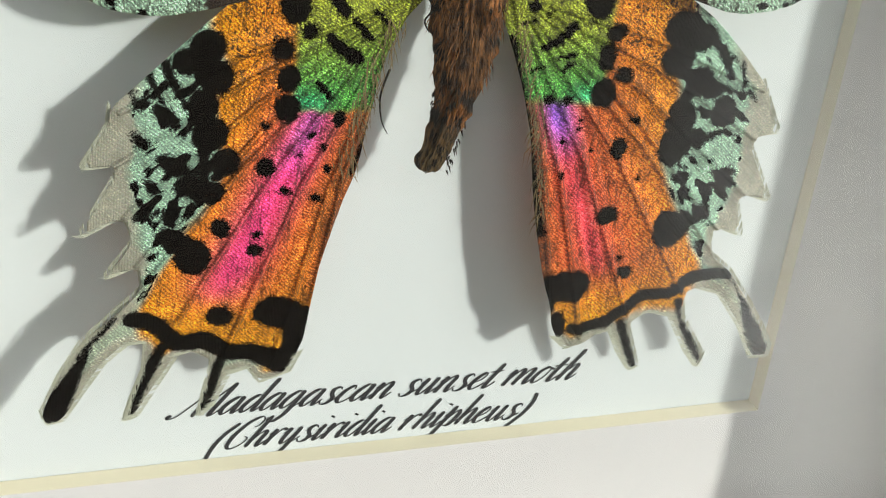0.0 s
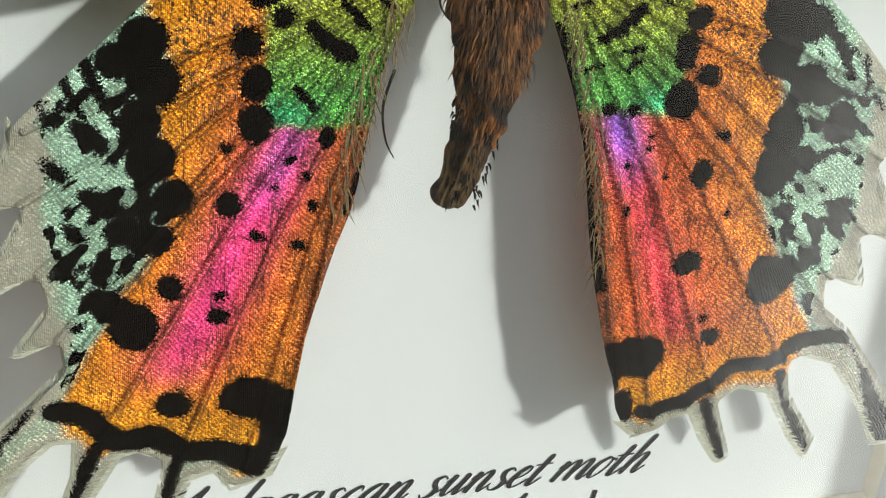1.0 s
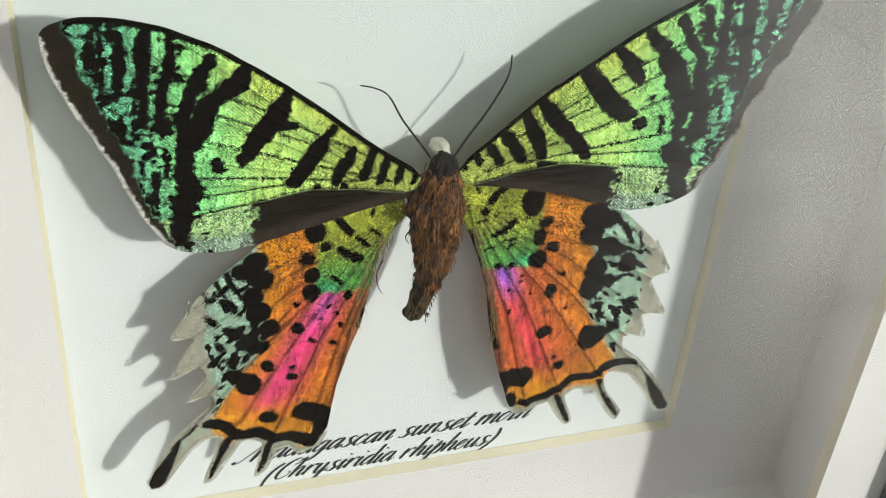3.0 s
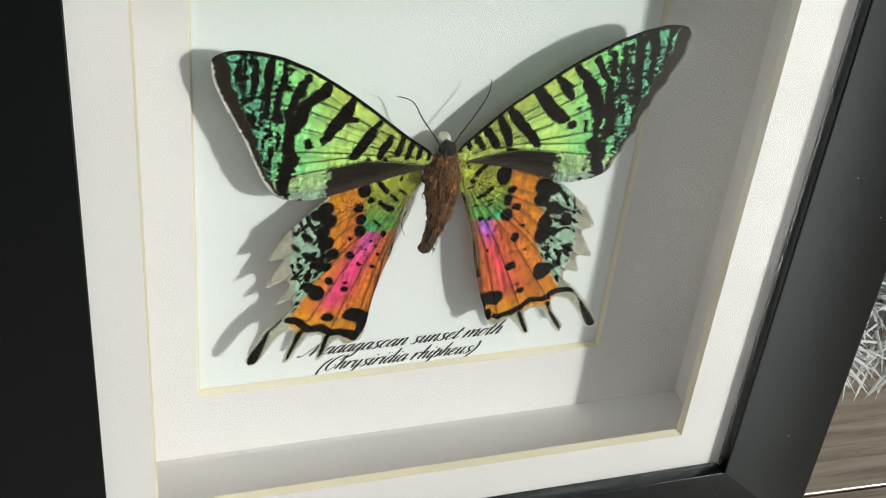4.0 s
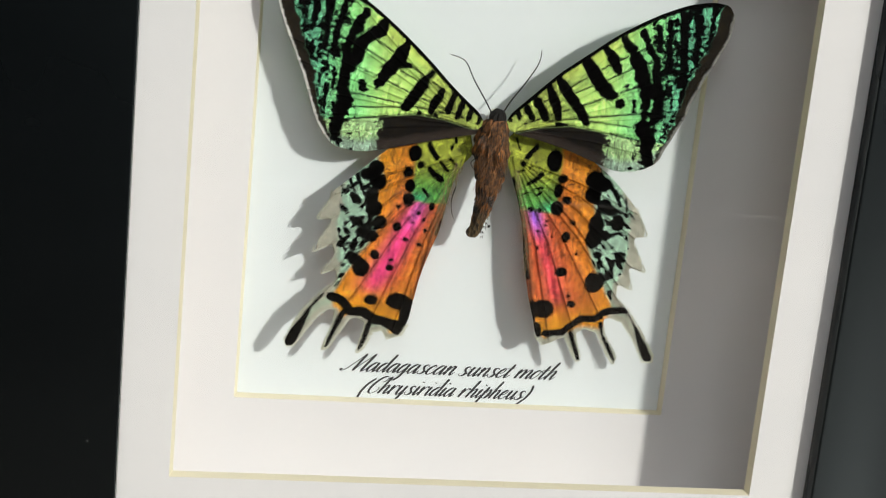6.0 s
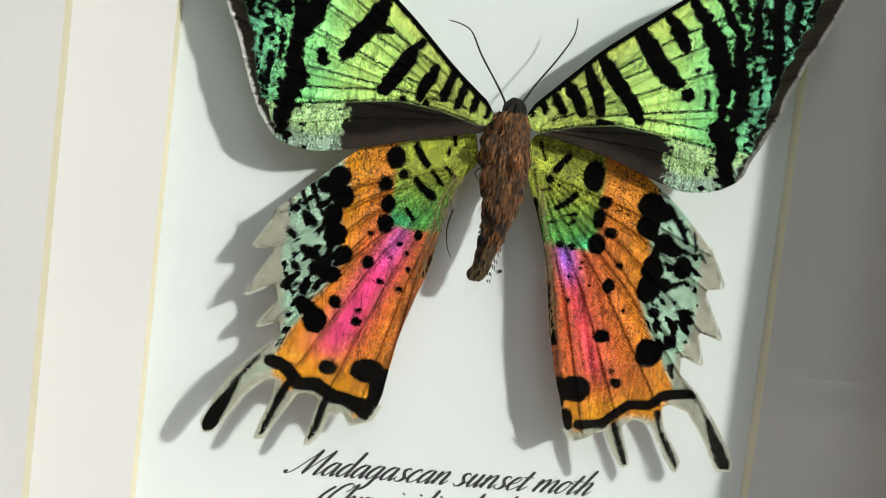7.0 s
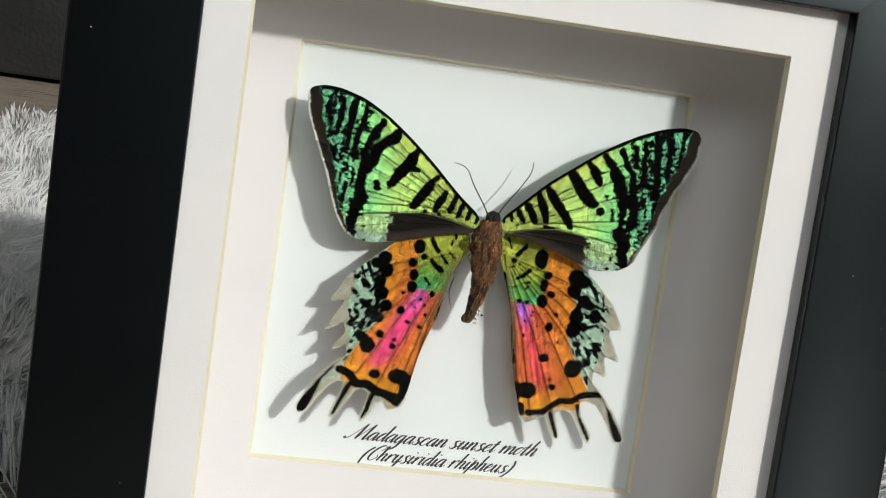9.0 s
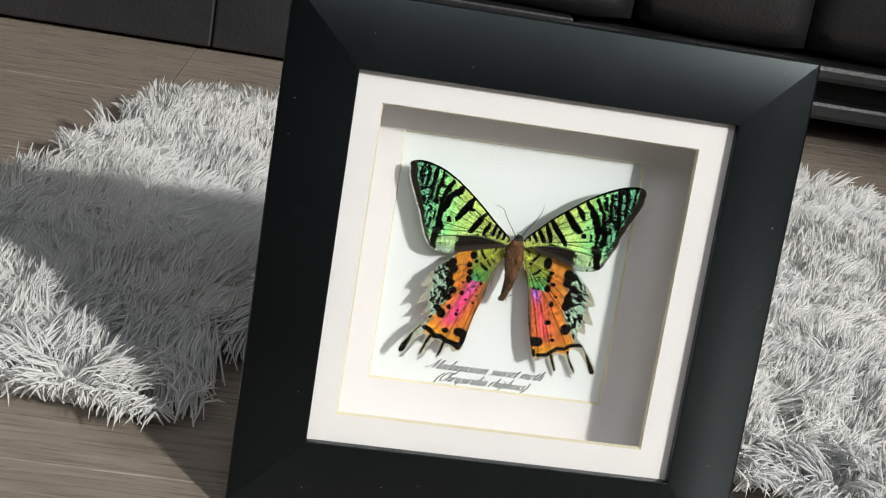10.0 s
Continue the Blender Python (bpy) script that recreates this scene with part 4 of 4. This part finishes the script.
        brim = margin - np.interp(z, [60, 66, 76, 88], [0.9, 1.2, 2.2, 2.9]) + 0.8 * rough(p, 0.5, 31.0) + 0.5 * rough(p, 1.6, 33.0)
        brim = np.minimum(brim, 38.0 - x + 1.2 * rough(p, 0.5, 14.0))
        tint = np.tile(np.array(srgb(150, 164, 78)), (len(p), 1))
        tint = blend(tint, step(x, 9, 17), srgb(174, 212, 112))
        tint = blend(tint, step(x, 18, 26), srgb(122, 200, 122))
        tint = blend(tint, step(x, 26, 33), srgb(84, 158, 122))
        tint = blend(tint, 0.45 * step(z - 0.55 * x, 66, 71) * step(x, 30, 14), srgb(196, 188, 56))
        tint = np.minimum(tint * 1.36, 1.0)
        floor_z = np.interp(x, [v[0] for v in vein], [v[1] for v in vein])
        low = step(z, floor_z + 0.1, floor_z - 0.3)
        tint = blend(tint, low, srgb(176, 216, 146))
        tint = blend(tint, low * step(near(p, rim[16:])[0], 3.0, 1.2), srgb(158, 186, 164))
        dusk = low * step(x + 1.2 * rough(p, 0.7, 8.0) + 1.2 * rough(p, 2.2, 18.0), 21.2, 20.6)
        tint = blend(tint, dusk, srgb(20, 18, 21))
        tint = blend(tint, dusk * step(near(p, rim[18:])[0] + 0.5 * rough(p, 0.5, 19.0), 2.4, 0.9) * 0.8, srgb(62, 53, 50))
        brown = step(brim, 0.15, -0.15)
        tint = blend(tint, brown, srgb(29, 24, 22))
        ink_d = np.where(brown > 0.5, np.maximum(ink_d, 0.3), ink_d)
        pale = step(margin + 0.25 * rough(p, 2.0, 41.0), 0.55, 0.35) * (1.0 if side < 0 else 0.35)
        tint = blend(tint, pale, srgb(224, 221, 214))
        ink_d = np.where(pale > 0.5, 2.0, ink_d)
        ink_d = np.where(dusk > 0.5, np.maximum(ink_d, 0.6), ink_d)
        return ink_d, tint, np.clip(0.25 + 0.4 * low, 0, 1) * (1 - dusk) * (1 - brown) - 0.8 * np.maximum(np.maximum(dusk, pale), brown)
    return colours


wing("forewing", LEFT_FORE, fore_height(-1), fore_colours(-1), lambda p: veins(fore_plan(p, -1), (4.0, 64.0), FORE_VEINS), "metallic green forewing with black bands", 0.945)
wing("forewing", RIGHT_FORE, fore_height(1), fore_colours(1), lambda p: veins(p, (4.0, 64.0), FORE_VEINS), "metallic green forewing with black bands", 0.97)


# -- body --
def tube(bm, pts, radii, sides=8):
    """A round tube through points, in millimetres."""
    pts = [Vector(q) for q in pts]
    rings = []
    for i, q in enumerate(pts):
        d = (pts[min(i + 1, len(pts) - 1)] - pts[max(i - 1, 0)]).normalized()
        u = d.orthogonal().normalized()
        v = d.cross(u)
        rings.append([bm.verts.new((q + (u * math.cos(a) + v * math.sin(a)) * radii[i]) / 1000) for a in (2 * math.pi * s / sides for s in range(sides))])
    for a, b in zip(rings, rings[1:]):
        for s in range(sides):
            bm.faces.new((a[s], a[(s + 1) % sides], b[(s + 1) % sides], b[s]))
    bm.faces.new(rings[0][::-1]), bm.faces.new(rings[-1])
    return bm


def furry(spine, seed, lump):
    """A lumpy body lofted along rows of (x, y, z, half width, half depth) with clumped ridges running down it."""
    rows, around = smooth_line(spine, 90), 72
    bm, rings = bmesh.new(), []
    for x, y, z, w, dpt in rows:
        r = []
        for s in range(around):
            a = 2 * math.pi * s / around
            f = 1 + lump * noise.noise(Vector((3.2 * math.cos(a), 3.2 * math.sin(a), z * 0.14 + seed))) + 0.6 * lump * noise.noise(Vector((9 * math.cos(a), 9 * math.sin(a), z * 0.5 + seed)))
            f += 0.25 * lump * noise.noise(Vector((22 * math.cos(a), 22 * math.sin(a), z * 1.0 + seed)))
            r.append(bm.verts.new(Vector((x + w * f * math.cos(a), y + dpt * f * math.sin(a), z + 0.25 * noise.noise(Vector((a * 2, z, seed))))) / 1000))
        rings.append(r)
    for a, b in zip(rings, rings[1:]):
        for s in range(around):
            bm.faces.new((a[s], a[(s + 1) % around], b[(s + 1) % around], b[s]))
    bm.faces.new(rings[0][::-1]), bm.faces.new(rings[-1])
    bmesh.ops.recalc_face_normals(bm, faces=bm.faces)
    return bm


THORAX = [(0.2, -6.0, 65.2, 1.5, 1.6), (0.0, -6.0, 63.2, 2.4, 2.4), (-0.2, -6.1, 60.0, 2.6, 2.7), (0.0, -6.2, 57.0, 2.2, 2.5), (0.2, -6.0, 54.4, 1.9, 2.1), (0.2, -5.8, 53.0, 1.2, 1.3)]
ABDOMEN = [(0.4, -5.8, 56.5, 1.6, 1.9), (0.3, -6.0, 53.5, 1.6, 1.8), (0.0, -5.9, 50.5, 1.4, 1.6), (-0.7, -5.8, 47.5, 1.15, 1.3), (-1.2, -5.8, 45.2, 1.05, 1.1), (-1.6, -5.8, 43.9, 1.0, 0.9), (-1.7, -5.8, 43.2, 0.6, 0.5)]
HEAD = [(0.3, -5.4, 67.2, 0.4, 0.4), (0.3, -5.5, 66.5, 1.2, 1.2), (0.2, -5.6, 65.5, 1.5, 1.5), (0.2, -5.7, 64.6, 1.2, 1.2)]
part("thorax", furry(THORAX, 2.0, 0.66), body_brown, moth, "rust-brown furry thorax", True)
part("abdomen", furry(ABDOMEN, 8.0, 0.75), body_brown, moth, "shrivelled rust and dark brown abdomen", True)
part("head", furry(HEAD, 14.0, 0.5), body_dark, moth, "dark brown head", True)


def strands(rows, seed, width=0.09):
    """Fine tapering hairs: rows of (base, tip) in millimetres, bent a little at random."""
    rnd = random.Random(seed)
    bm = bmesh.new()
    for base, tip in rows:
        a, c = Vector(base), Vector(tip)
        b = (a + c) / 2 + Vector((rnd.uniform(-1, 1), rnd.uniform(-1, 1), rnd.uniform(-1, 1))) * 0.12 * (c - a).length
        d = (c - a).normalized()
        for turn in (Vector((0, 1, 0)), Vector((1, 0, 0))):
            side = d.cross(turn)
            if side.length < 0.1:
                continue
            side = side.normalized() * width
            v = [bm.verts.new(q / 1000) for q in (a - side, a + side, b + side * 0.7, b - side * 0.7, c)]
            bm.faces.new(v[:4]), bm.faces.new((v[3], v[2], v[4]))
    return bm


def body_hair():
    rnd = random.Random(5)
    rows = []
    for _ in range(900):
        z = rnd.uniform(53, 65.5)
        a = rnd.gauss(1.5, 0.28) * math.pi
        w = (2.7 if z > 57 else 2.1) * (1.0 if z < 62 else 1 - 0.1 * (z - 62))
        base = Vector((w * math.cos(a), -6.1 + 2.7 * math.sin(a), z))
        rows.append((base, base + Vector((0.35 * math.cos(a) + rnd.uniform(-0.35, 0.35), 0.4 * math.sin(a), -rnd.uniform(0.8, 2.4)))))
    return strands(rows, 6, 0.065)


part("thorax_fur", body_hair(), hair_material("rust_fur_tips", (0.03, 0.014, 0.008), (0.85, 0.36, 0.10)), moth, "rust-brown hair tufts")


def abdomen_hair():
    rnd = random.Random(9)
    rows = []
    for _ in range(130):
        z = rnd.uniform(43.5, 55)
        f = (z - 43) / 12
        a = rnd.uniform(math.pi, 2 * math.pi)
        w = 1.1 + 1.0 * f
        base = Vector((-1.0 + 1.2 * f + w * math.cos(a), -5.8 + w * math.sin(a), z))
        rows.append((base, base + Vector((0.2 * math.cos(a), 0.2 * math.sin(a), -rnd.uniform(0.4, 0.9)))))
    return strands(rows, 10, 0.09)


part("abdomen_fur", abdomen_hair(), body_dark, moth, "dark brown scale tufts")


def margin_hair(line, inward, count, seed, spread):
    rnd = random.Random(seed)
    p = smooth_line(line, 200)
    rows = []
    for _ in range(count):
        q = p[rnd.randrange(4, 196)]
        base = Vector((q[0] + inward * rnd.uniform(0.0, spread), q[1] - rnd.uniform(0, 0.5), q[2]))
        rows.append((base, base + Vector((-inward * rnd.uniform(-0.5, 0.9), -rnd.uniform(0, 0.6), -rnd.uniform(0.8, 2.8)))))
    return strands(rows, seed + 1, 0.05)


part("margin_hair", margin_hair([(-4.6, -5.4, 57.0), (-6.6, -5.4, 52.0), (-7.4, -5.4, 48.0), (-8.6, -5.6, 43.5)], -1, 110, 21, 1.6), hair_tan, moth, "tan and dark hair along the wing margin")
part("margin_hair", margin_hair([(4.4, -5.2, 57.0), (6.8, -5.2, 50.0), (8.4, -5.2, 43.0), (9.4, -5.3, 37.5)], 1, 110, 31, 1.2), hair_tan, moth, "tan and dark hair along the wing margin")


def fringe(outline, first, last, count, seed, length):
    """Short pale hairs standing out from a stretch of a wing's edge."""
    rnd = random.Random(seed)
    p = np.array(outline[first:last + 1], float)
    side = np.sign(p[0, 0])
    rows = []
    for _ in range(count):
        i = rnd.randrange(len(p) - 1)
        f = rnd.random()
        q, d = p[i] * (1 - f) + p[i + 1] * f, p[i + 1] - p[i]
        out = np.array([d[1], -d[0]]) / max(np.hypot(*d), 1e-6) * side
        y = -5.3 - 0.04 * (52 - q[1]) if side < 0 else -4.7 - 0.05 * (52 - q[1]) - 0.085 * max(0, q[0] - 15)
        away = out + np.array([0.7 * side, -0.8])
        away /= max(np.hypot(*away), 0.3)
        inn = q - away * 0.5
        tip = q + away * rnd.uniform(0.1, length) ** 1.3 + np.array([rnd.uniform(-0.12, 0.12), rnd.uniform(-0.12, 0.12)])
        rows.append(((inn[0], y + 0.14, inn[1]), (tip[0], y + 0.1, tip[1])))
    return strands(rows, seed + 1, 0.055)


part("wing_fringe", fringe(LEFT_HIND, 6, 40, 1700, 41, 0.75), fringe_cream, moth, "cream wing fringe")
part("wing_fringe", fringe(RIGHT_HIND, 6, 38, 1700, 51, 0.75), fringe_cream, moth, "cream wing fringe")

for line in ([(-0.5, -6.0, 65.6), (-2.2, -5.8, 68.3), (-4.8, -5.2, 72.0), (-6.3, -4.6, 74.7), (-7.7, -4.2, 75.6), (-9.4, -3.8, 75.9)],
             [(0.9, -6.0, 66.2), (2.4, -5.8, 69.0), (4.7, -5.4, 72.4), (6.5, -4.8, 75.4), (7.1, -4.4, 77.0), (7.2, -4.0, 78.5)]):
    q = smooth_line(line, 40)
    part("antenna", tube(bmesh.new(), q, list(np.linspace(0.15, 0.07, len(q))), 6), antenna_black, moth, "thin black antenna", True)
for line in ([(-5.6, -4.6, 52.0), (-6.0, -4.0, 49.4), (-5.6, -3.6, 47.0), (-4.9, -3.4, 45.6)], [(-2.6, -6.5, 58.2), (-3.8, -7.0, 57.2), (-3.4, -7.2, 56.2)]):
    q = smooth_line(line, 16)
    part("leg", tube(bmesh.new(), q, list(np.linspace(0.11, 0.04, len(q))), 6), body_dark, moth, "dark curled leg", True)

# a dab of pale glue holds the head from behind
dab = bmesh.new()
bmesh.ops.create_icosphere(dab, subdivisions=3, radius=1.0)
for v in dab.verts:
    v.co = (Vector((0.6, -2.8, 66.3)) + Vector((1.2 * v.co.x, 1.7 * v.co.y, 0.7 * v.co.z)) * (1 + 0.25 * noise.noise(v.co * 1.7))) / 1000
part("glue_dab", dab, fringe_cream, moth, "pale dab of glue behind the head", True)

# ---- the sofa behind ----
def pillow(x0, x1, y0, y1, z0, z1, puff, n=14):
    """A padded leather block: a finely cut box whose faces swell between its seams."""
    bm = block(x0, x1, y0, y1, z0, z1)
    bmesh.ops.subdivide_edges(bm, edges=bm.edges[:], cuts=n, use_grid_fill=True)
    c, h = Vector(((x0 + x1) / 2, (y0 + y1) / 2, (z0 + z1) / 2)), Vector(((x1 - x0) / 2, (y1 - y0) / 2, (z1 - z0) / 2))
    for v in bm.verts:
        u = Vector(((v.co[i] - c[i]) / h[i] for i in range(3)))
        for i in range(3):
            a, b = (i + 1) % 3, (i + 2) % 3
            if abs(u[i]) > 0.999:
                v.co[i] += math.copysign(puff * (1 - u[a] ** 4) * (1 - u[b] ** 4), u[i])
        v.co += Vector((0, 0.004, 0.003)) * noise.noise(v.co * 14)
        round_off = sum(abs(k) > 0.93 for k in u)
        if round_off > 1:
            v.co -= Vector((h[i] * u[i] * 0.02 for i in range(3)))
    return bm


def build_sofa():
    sofa = thing("sofa", "black leather sofa with padded seat front, standing behind the rug", "sofa")
    part("base", block(0.13, 1.5, 0.79, 1.35, 0.02, 0.075, bevel=0.004), dark_plastic, sofa)
    part("rail", block(0.13, 1.5, 0.742, 0.77, 0.024, 0.041, bevel=0.004), leather, sofa, "low black front rail")
    part("piping", block(0.13, 1.5, 0.73, 0.79, 0.060, 0.076, bevel=0.005), leather, sofa)
    for x0, x1 in ((-0.182, 0.180), (0.184, 0.338), (0.342, 0.66), (0.664, 1.06), (1.064, 1.5)):
        part("seat_cushion", pillow(x0, x1, 0.745, 1.3, 0.082, 0.40, 0.02), leather, sofa, smooth=True)
    part("side_panel", block(-1.5, -0.1875, 0.737, 1.35, 0.004, 0.42, bevel=0.002), leather, sofa, "flat dark side panel")
    part("side_panel", block(-0.1865, 0.124, 0.738, 1.35, 0.004, 0.080, bevel=0.002), leather, sofa)
    part("backrest", pillow(-1.5, 1.5, 1.3, 1.48, 0.05, 0.78, 0.02), leather, sofa, smooth=True)


build_sofa()


# ---- the rug ----
def rug_edge(x, y):
    """How far (x, y) lies inside the rug's wavy outline, in metres; below zero outside."""
    wav = 0.006 * noise.noise(Vector((x * 22, y * 22, 1.0)))
    front = y - (0.022 + 0.010 * noise.noise(Vector((x * 9, 0.3, 0))) + (0.006 if x > 0.1 else 0))
    back = 0.515 - y
    # the corner at the back is cut off in a long curve
    left = x + 0.46
    corner = (x + 0.245) - (y - 0.235) * 0.24 + 0.02 * noise.noise(Vector((y * 14, 0.7, 0))) if y > 0.1 else 1.0
    corner = max(corner, -0.5)
    return min(front, back, left, corner) + wav


def build_rug():
    rug = thing("shag_rug", "pale grey long-pile shag rug lying on the floor", "rug")
    bm = bmesh.new()
    n = 0.012
    cells = {}
    def vert(i, j):
        if (i, j) not in cells:
            x, y = i * n, j * n
            cells[i, j] = bm.verts.new((x, y, 0.005 + (0.013 + 0.005 * noise.noise(Vector((x * 55, y * 55, 6.0)))) * max(0.0, min(1.0, (rug_edge(x, y) - 0.014) / 0.035))))
        return cells[i, j]
    for i in range(-40, 52):
        for j in range(0, 45):
            if rug_edge((i + 0.5) * n, (j + 0.5) * n) > 0.016 and not (abs(i * n) < 0.13 and j * n < 0.1):
                bm.faces.new((vert(i, j), vert(i + 1, j), vert(i + 1, j + 1), vert(i, j + 1)))
    made = bmesh.ops.extrude_face_region(bm, geom=bm.faces[:])
    for v in made["geom"]:
        if isinstance(v, bmesh.types.BMVert):
            v.co.z = 0.0005
    bmesh.ops.recalc_face_normals(bm, faces=bm.faces)
    part("backing", bm, rug_pile, rug)
    rnd = np.random.RandomState(3)
    verts, faces, out_ways = [], [], []
    gap = 0.0074
    locks = {}
    for i in range(int(-0.46 / gap), int(0.60 / gap)):
        for j in range(0, int(0.53 / gap)):
            x, y = (i + rnd.rand()) * gap, (j + rnd.rand()) * gap
            e = rug_edge(x, y)
            if e < 0 or (abs(x) < 0.104 and y < 0.085) or (abs(x) < 0.075 and rnd.rand() < 0.7):
                continue
            lock = (math.floor(x / 0.015 + 0.6 * noise.noise(Vector((x * 40, y * 40, 3)))), math.floor(y / 0.015 + 0.6 * noise.noise(Vector((x * 40, y * 40, 8)))))
            if lock not in locks:
                locks[lock] = (0.9 * rnd.randn(), 0.22 * rnd.randn(), 0.88 + 0.24 * rnd.rand(), (lock[0] + 0.5) * 0.015, (lock[1] + 0.5) * 0.015)
            turn, tip_over, stretch, lx, ly = locks[lock]
            flow = 3.2 * noise.noise(Vector((x * 7, y * 7, 0))) + 2.0 * noise.noise(Vector((x * 19, y * 19, 4)))
            lean = 0.42 + 0.4 * noise.noise(Vector((x * 12, y * 12, 9)))
            if e < 0.03:
                flow = -1.57 + 0.5 * flow if y < 0.08 else flow
                lean += 0.5 * (1 - e / 0.03)
            tall = 0.021 + 0.006 * noise.noise(Vector((x * 10, y * 10, 2))) + 0.003 * rnd.rand()
            a0, l0 = flow + turn + 0.25 * rnd.randn(), max(0.1, lean + tip_over + 0.1 * rnd.randn())
            for _ in range(18):
                a, l = a0 + 0.26 * rnd.randn(), max(0.06, l0 + 0.16 * rnd.randn())
                h = tall * stretch * (0.72 + 0.4 * rnd.rand())
                bx, by = x + 0.0036 * rnd.randn(), y + 0.0036 * rnd.randn()
                ca, sa = math.cos(a), math.sin(a)
                w = 0.00034 + 0.00026 * rnd.rand()
                spin = rnd.rand() * 2.1
                spine = []
                for f in (0.0, 0.5, 0.82, 1.0):
                    reach, up = h * math.sin(min(l * f * 1.15, 1.45)) * f, h * f * math.cos(min(l * f * 0.9, 1.4))
                    spine.append((bx + (lx - bx) * f * 0.4 + ca * reach, by + (ly - by) * f * 0.4 + sa * reach, max(0.002, 0.006 + up)))
                k = len(verts)
                for r, wf in ((0, 0.8), (1, 1.0), (2, 0.95)):
                    rise, run = spine[r + 1][2] - spine[r][2], math.hypot(spine[r + 1][0] - spine[r][0], spine[r + 1][1] - spine[r][1])
                    tilt = math.atan2(run, rise)
                    ct, st = math.cos(tilt), math.sin(tilt)
                    for q in (0.0, 2.094, 4.189):
                        u, v = math.cos(spin + q), math.sin(spin + q)
                        way = (ca * ct * u - sa * v, sa * ct * u + ca * v, -st * u)
                        verts.append(tuple(spine[r][n] + w * wf * way[n] for n in range(3)))
                        out_ways.append(way)
                verts.append(spine[3])
                out_ways.append((ca, sa, 0.0))
                for r in (0, 3):
                    faces += [(k + r + q, k + r + (q + 1) % 3, k + r + 3 + (q + 1) % 3, k + r + 3 + q) for q in range(3)]
                faces += [(k + 6 + q, k + 6 + (q + 1) % 3, k + 9) for q in range(3)]
    me = bpy.data.meshes.new("fleece")
    me.from_pydata(verts, [], faces)
    me.materials.append(rug_pile)
    me.shade_smooth()
    lift = np.array(out_ways) + (0.15, -0.25, 0.45)
    me.normals_split_custom_set_from_vertices((lift / np.linalg.norm(lift, axis=1)[:, None]).tolist())
    pile = new("fleece", me)
    pile.parent = rug
    tagged(pile, "soft pale grey fibres", kind="stuff")


build_rug()


# ---- specks of dust ----
def speck(x, y, z, r, material, label, seed):
    bm = bmesh.new()
    bmesh.ops.create_icosphere(bm, subdivisions=2, radius=r)
    for v in bm.verts:
        v.co *= 1 + 0.5 * noise.noise(v.co * (1.2 / r) + Vector((seed, 0, 0)))
    ob = new("dust_speck", mesh_of("dust_speck", bm, material, True))
    ob.matrix_world = FRAME @ Matrix.Translation((x / 1000, y / 1000, z / 1000))
    tagged(ob, label, "dust", "specks of dust")


white_dust = hair_material("white_dust", (0.7, 0.7, 0.68), (0.5, 0.5, 0.5))
rnd = random.Random(77)
for i in range(18):
    side, along, out = rnd.randrange(4), rnd.uniform(-80, 80), rnd.uniform(66, 86)
    u, v = [(along, -out), (out, along), (along, out), (-out, along)][side]
    speck(10 * CX + u, -25.5 + (out - 66) * 0.07 - 0.05, 10 * CZ + v, rnd.uniform(0.00008, 0.00018), white_dust, "tiny pale dust speck on the black frame", i * 3.1)
speck(3.2, 1.2, 43.9, 0.00028, antenna_black, "tiny black speck on the white card", 1.0)

PLANK_Y = -0.014
floor()
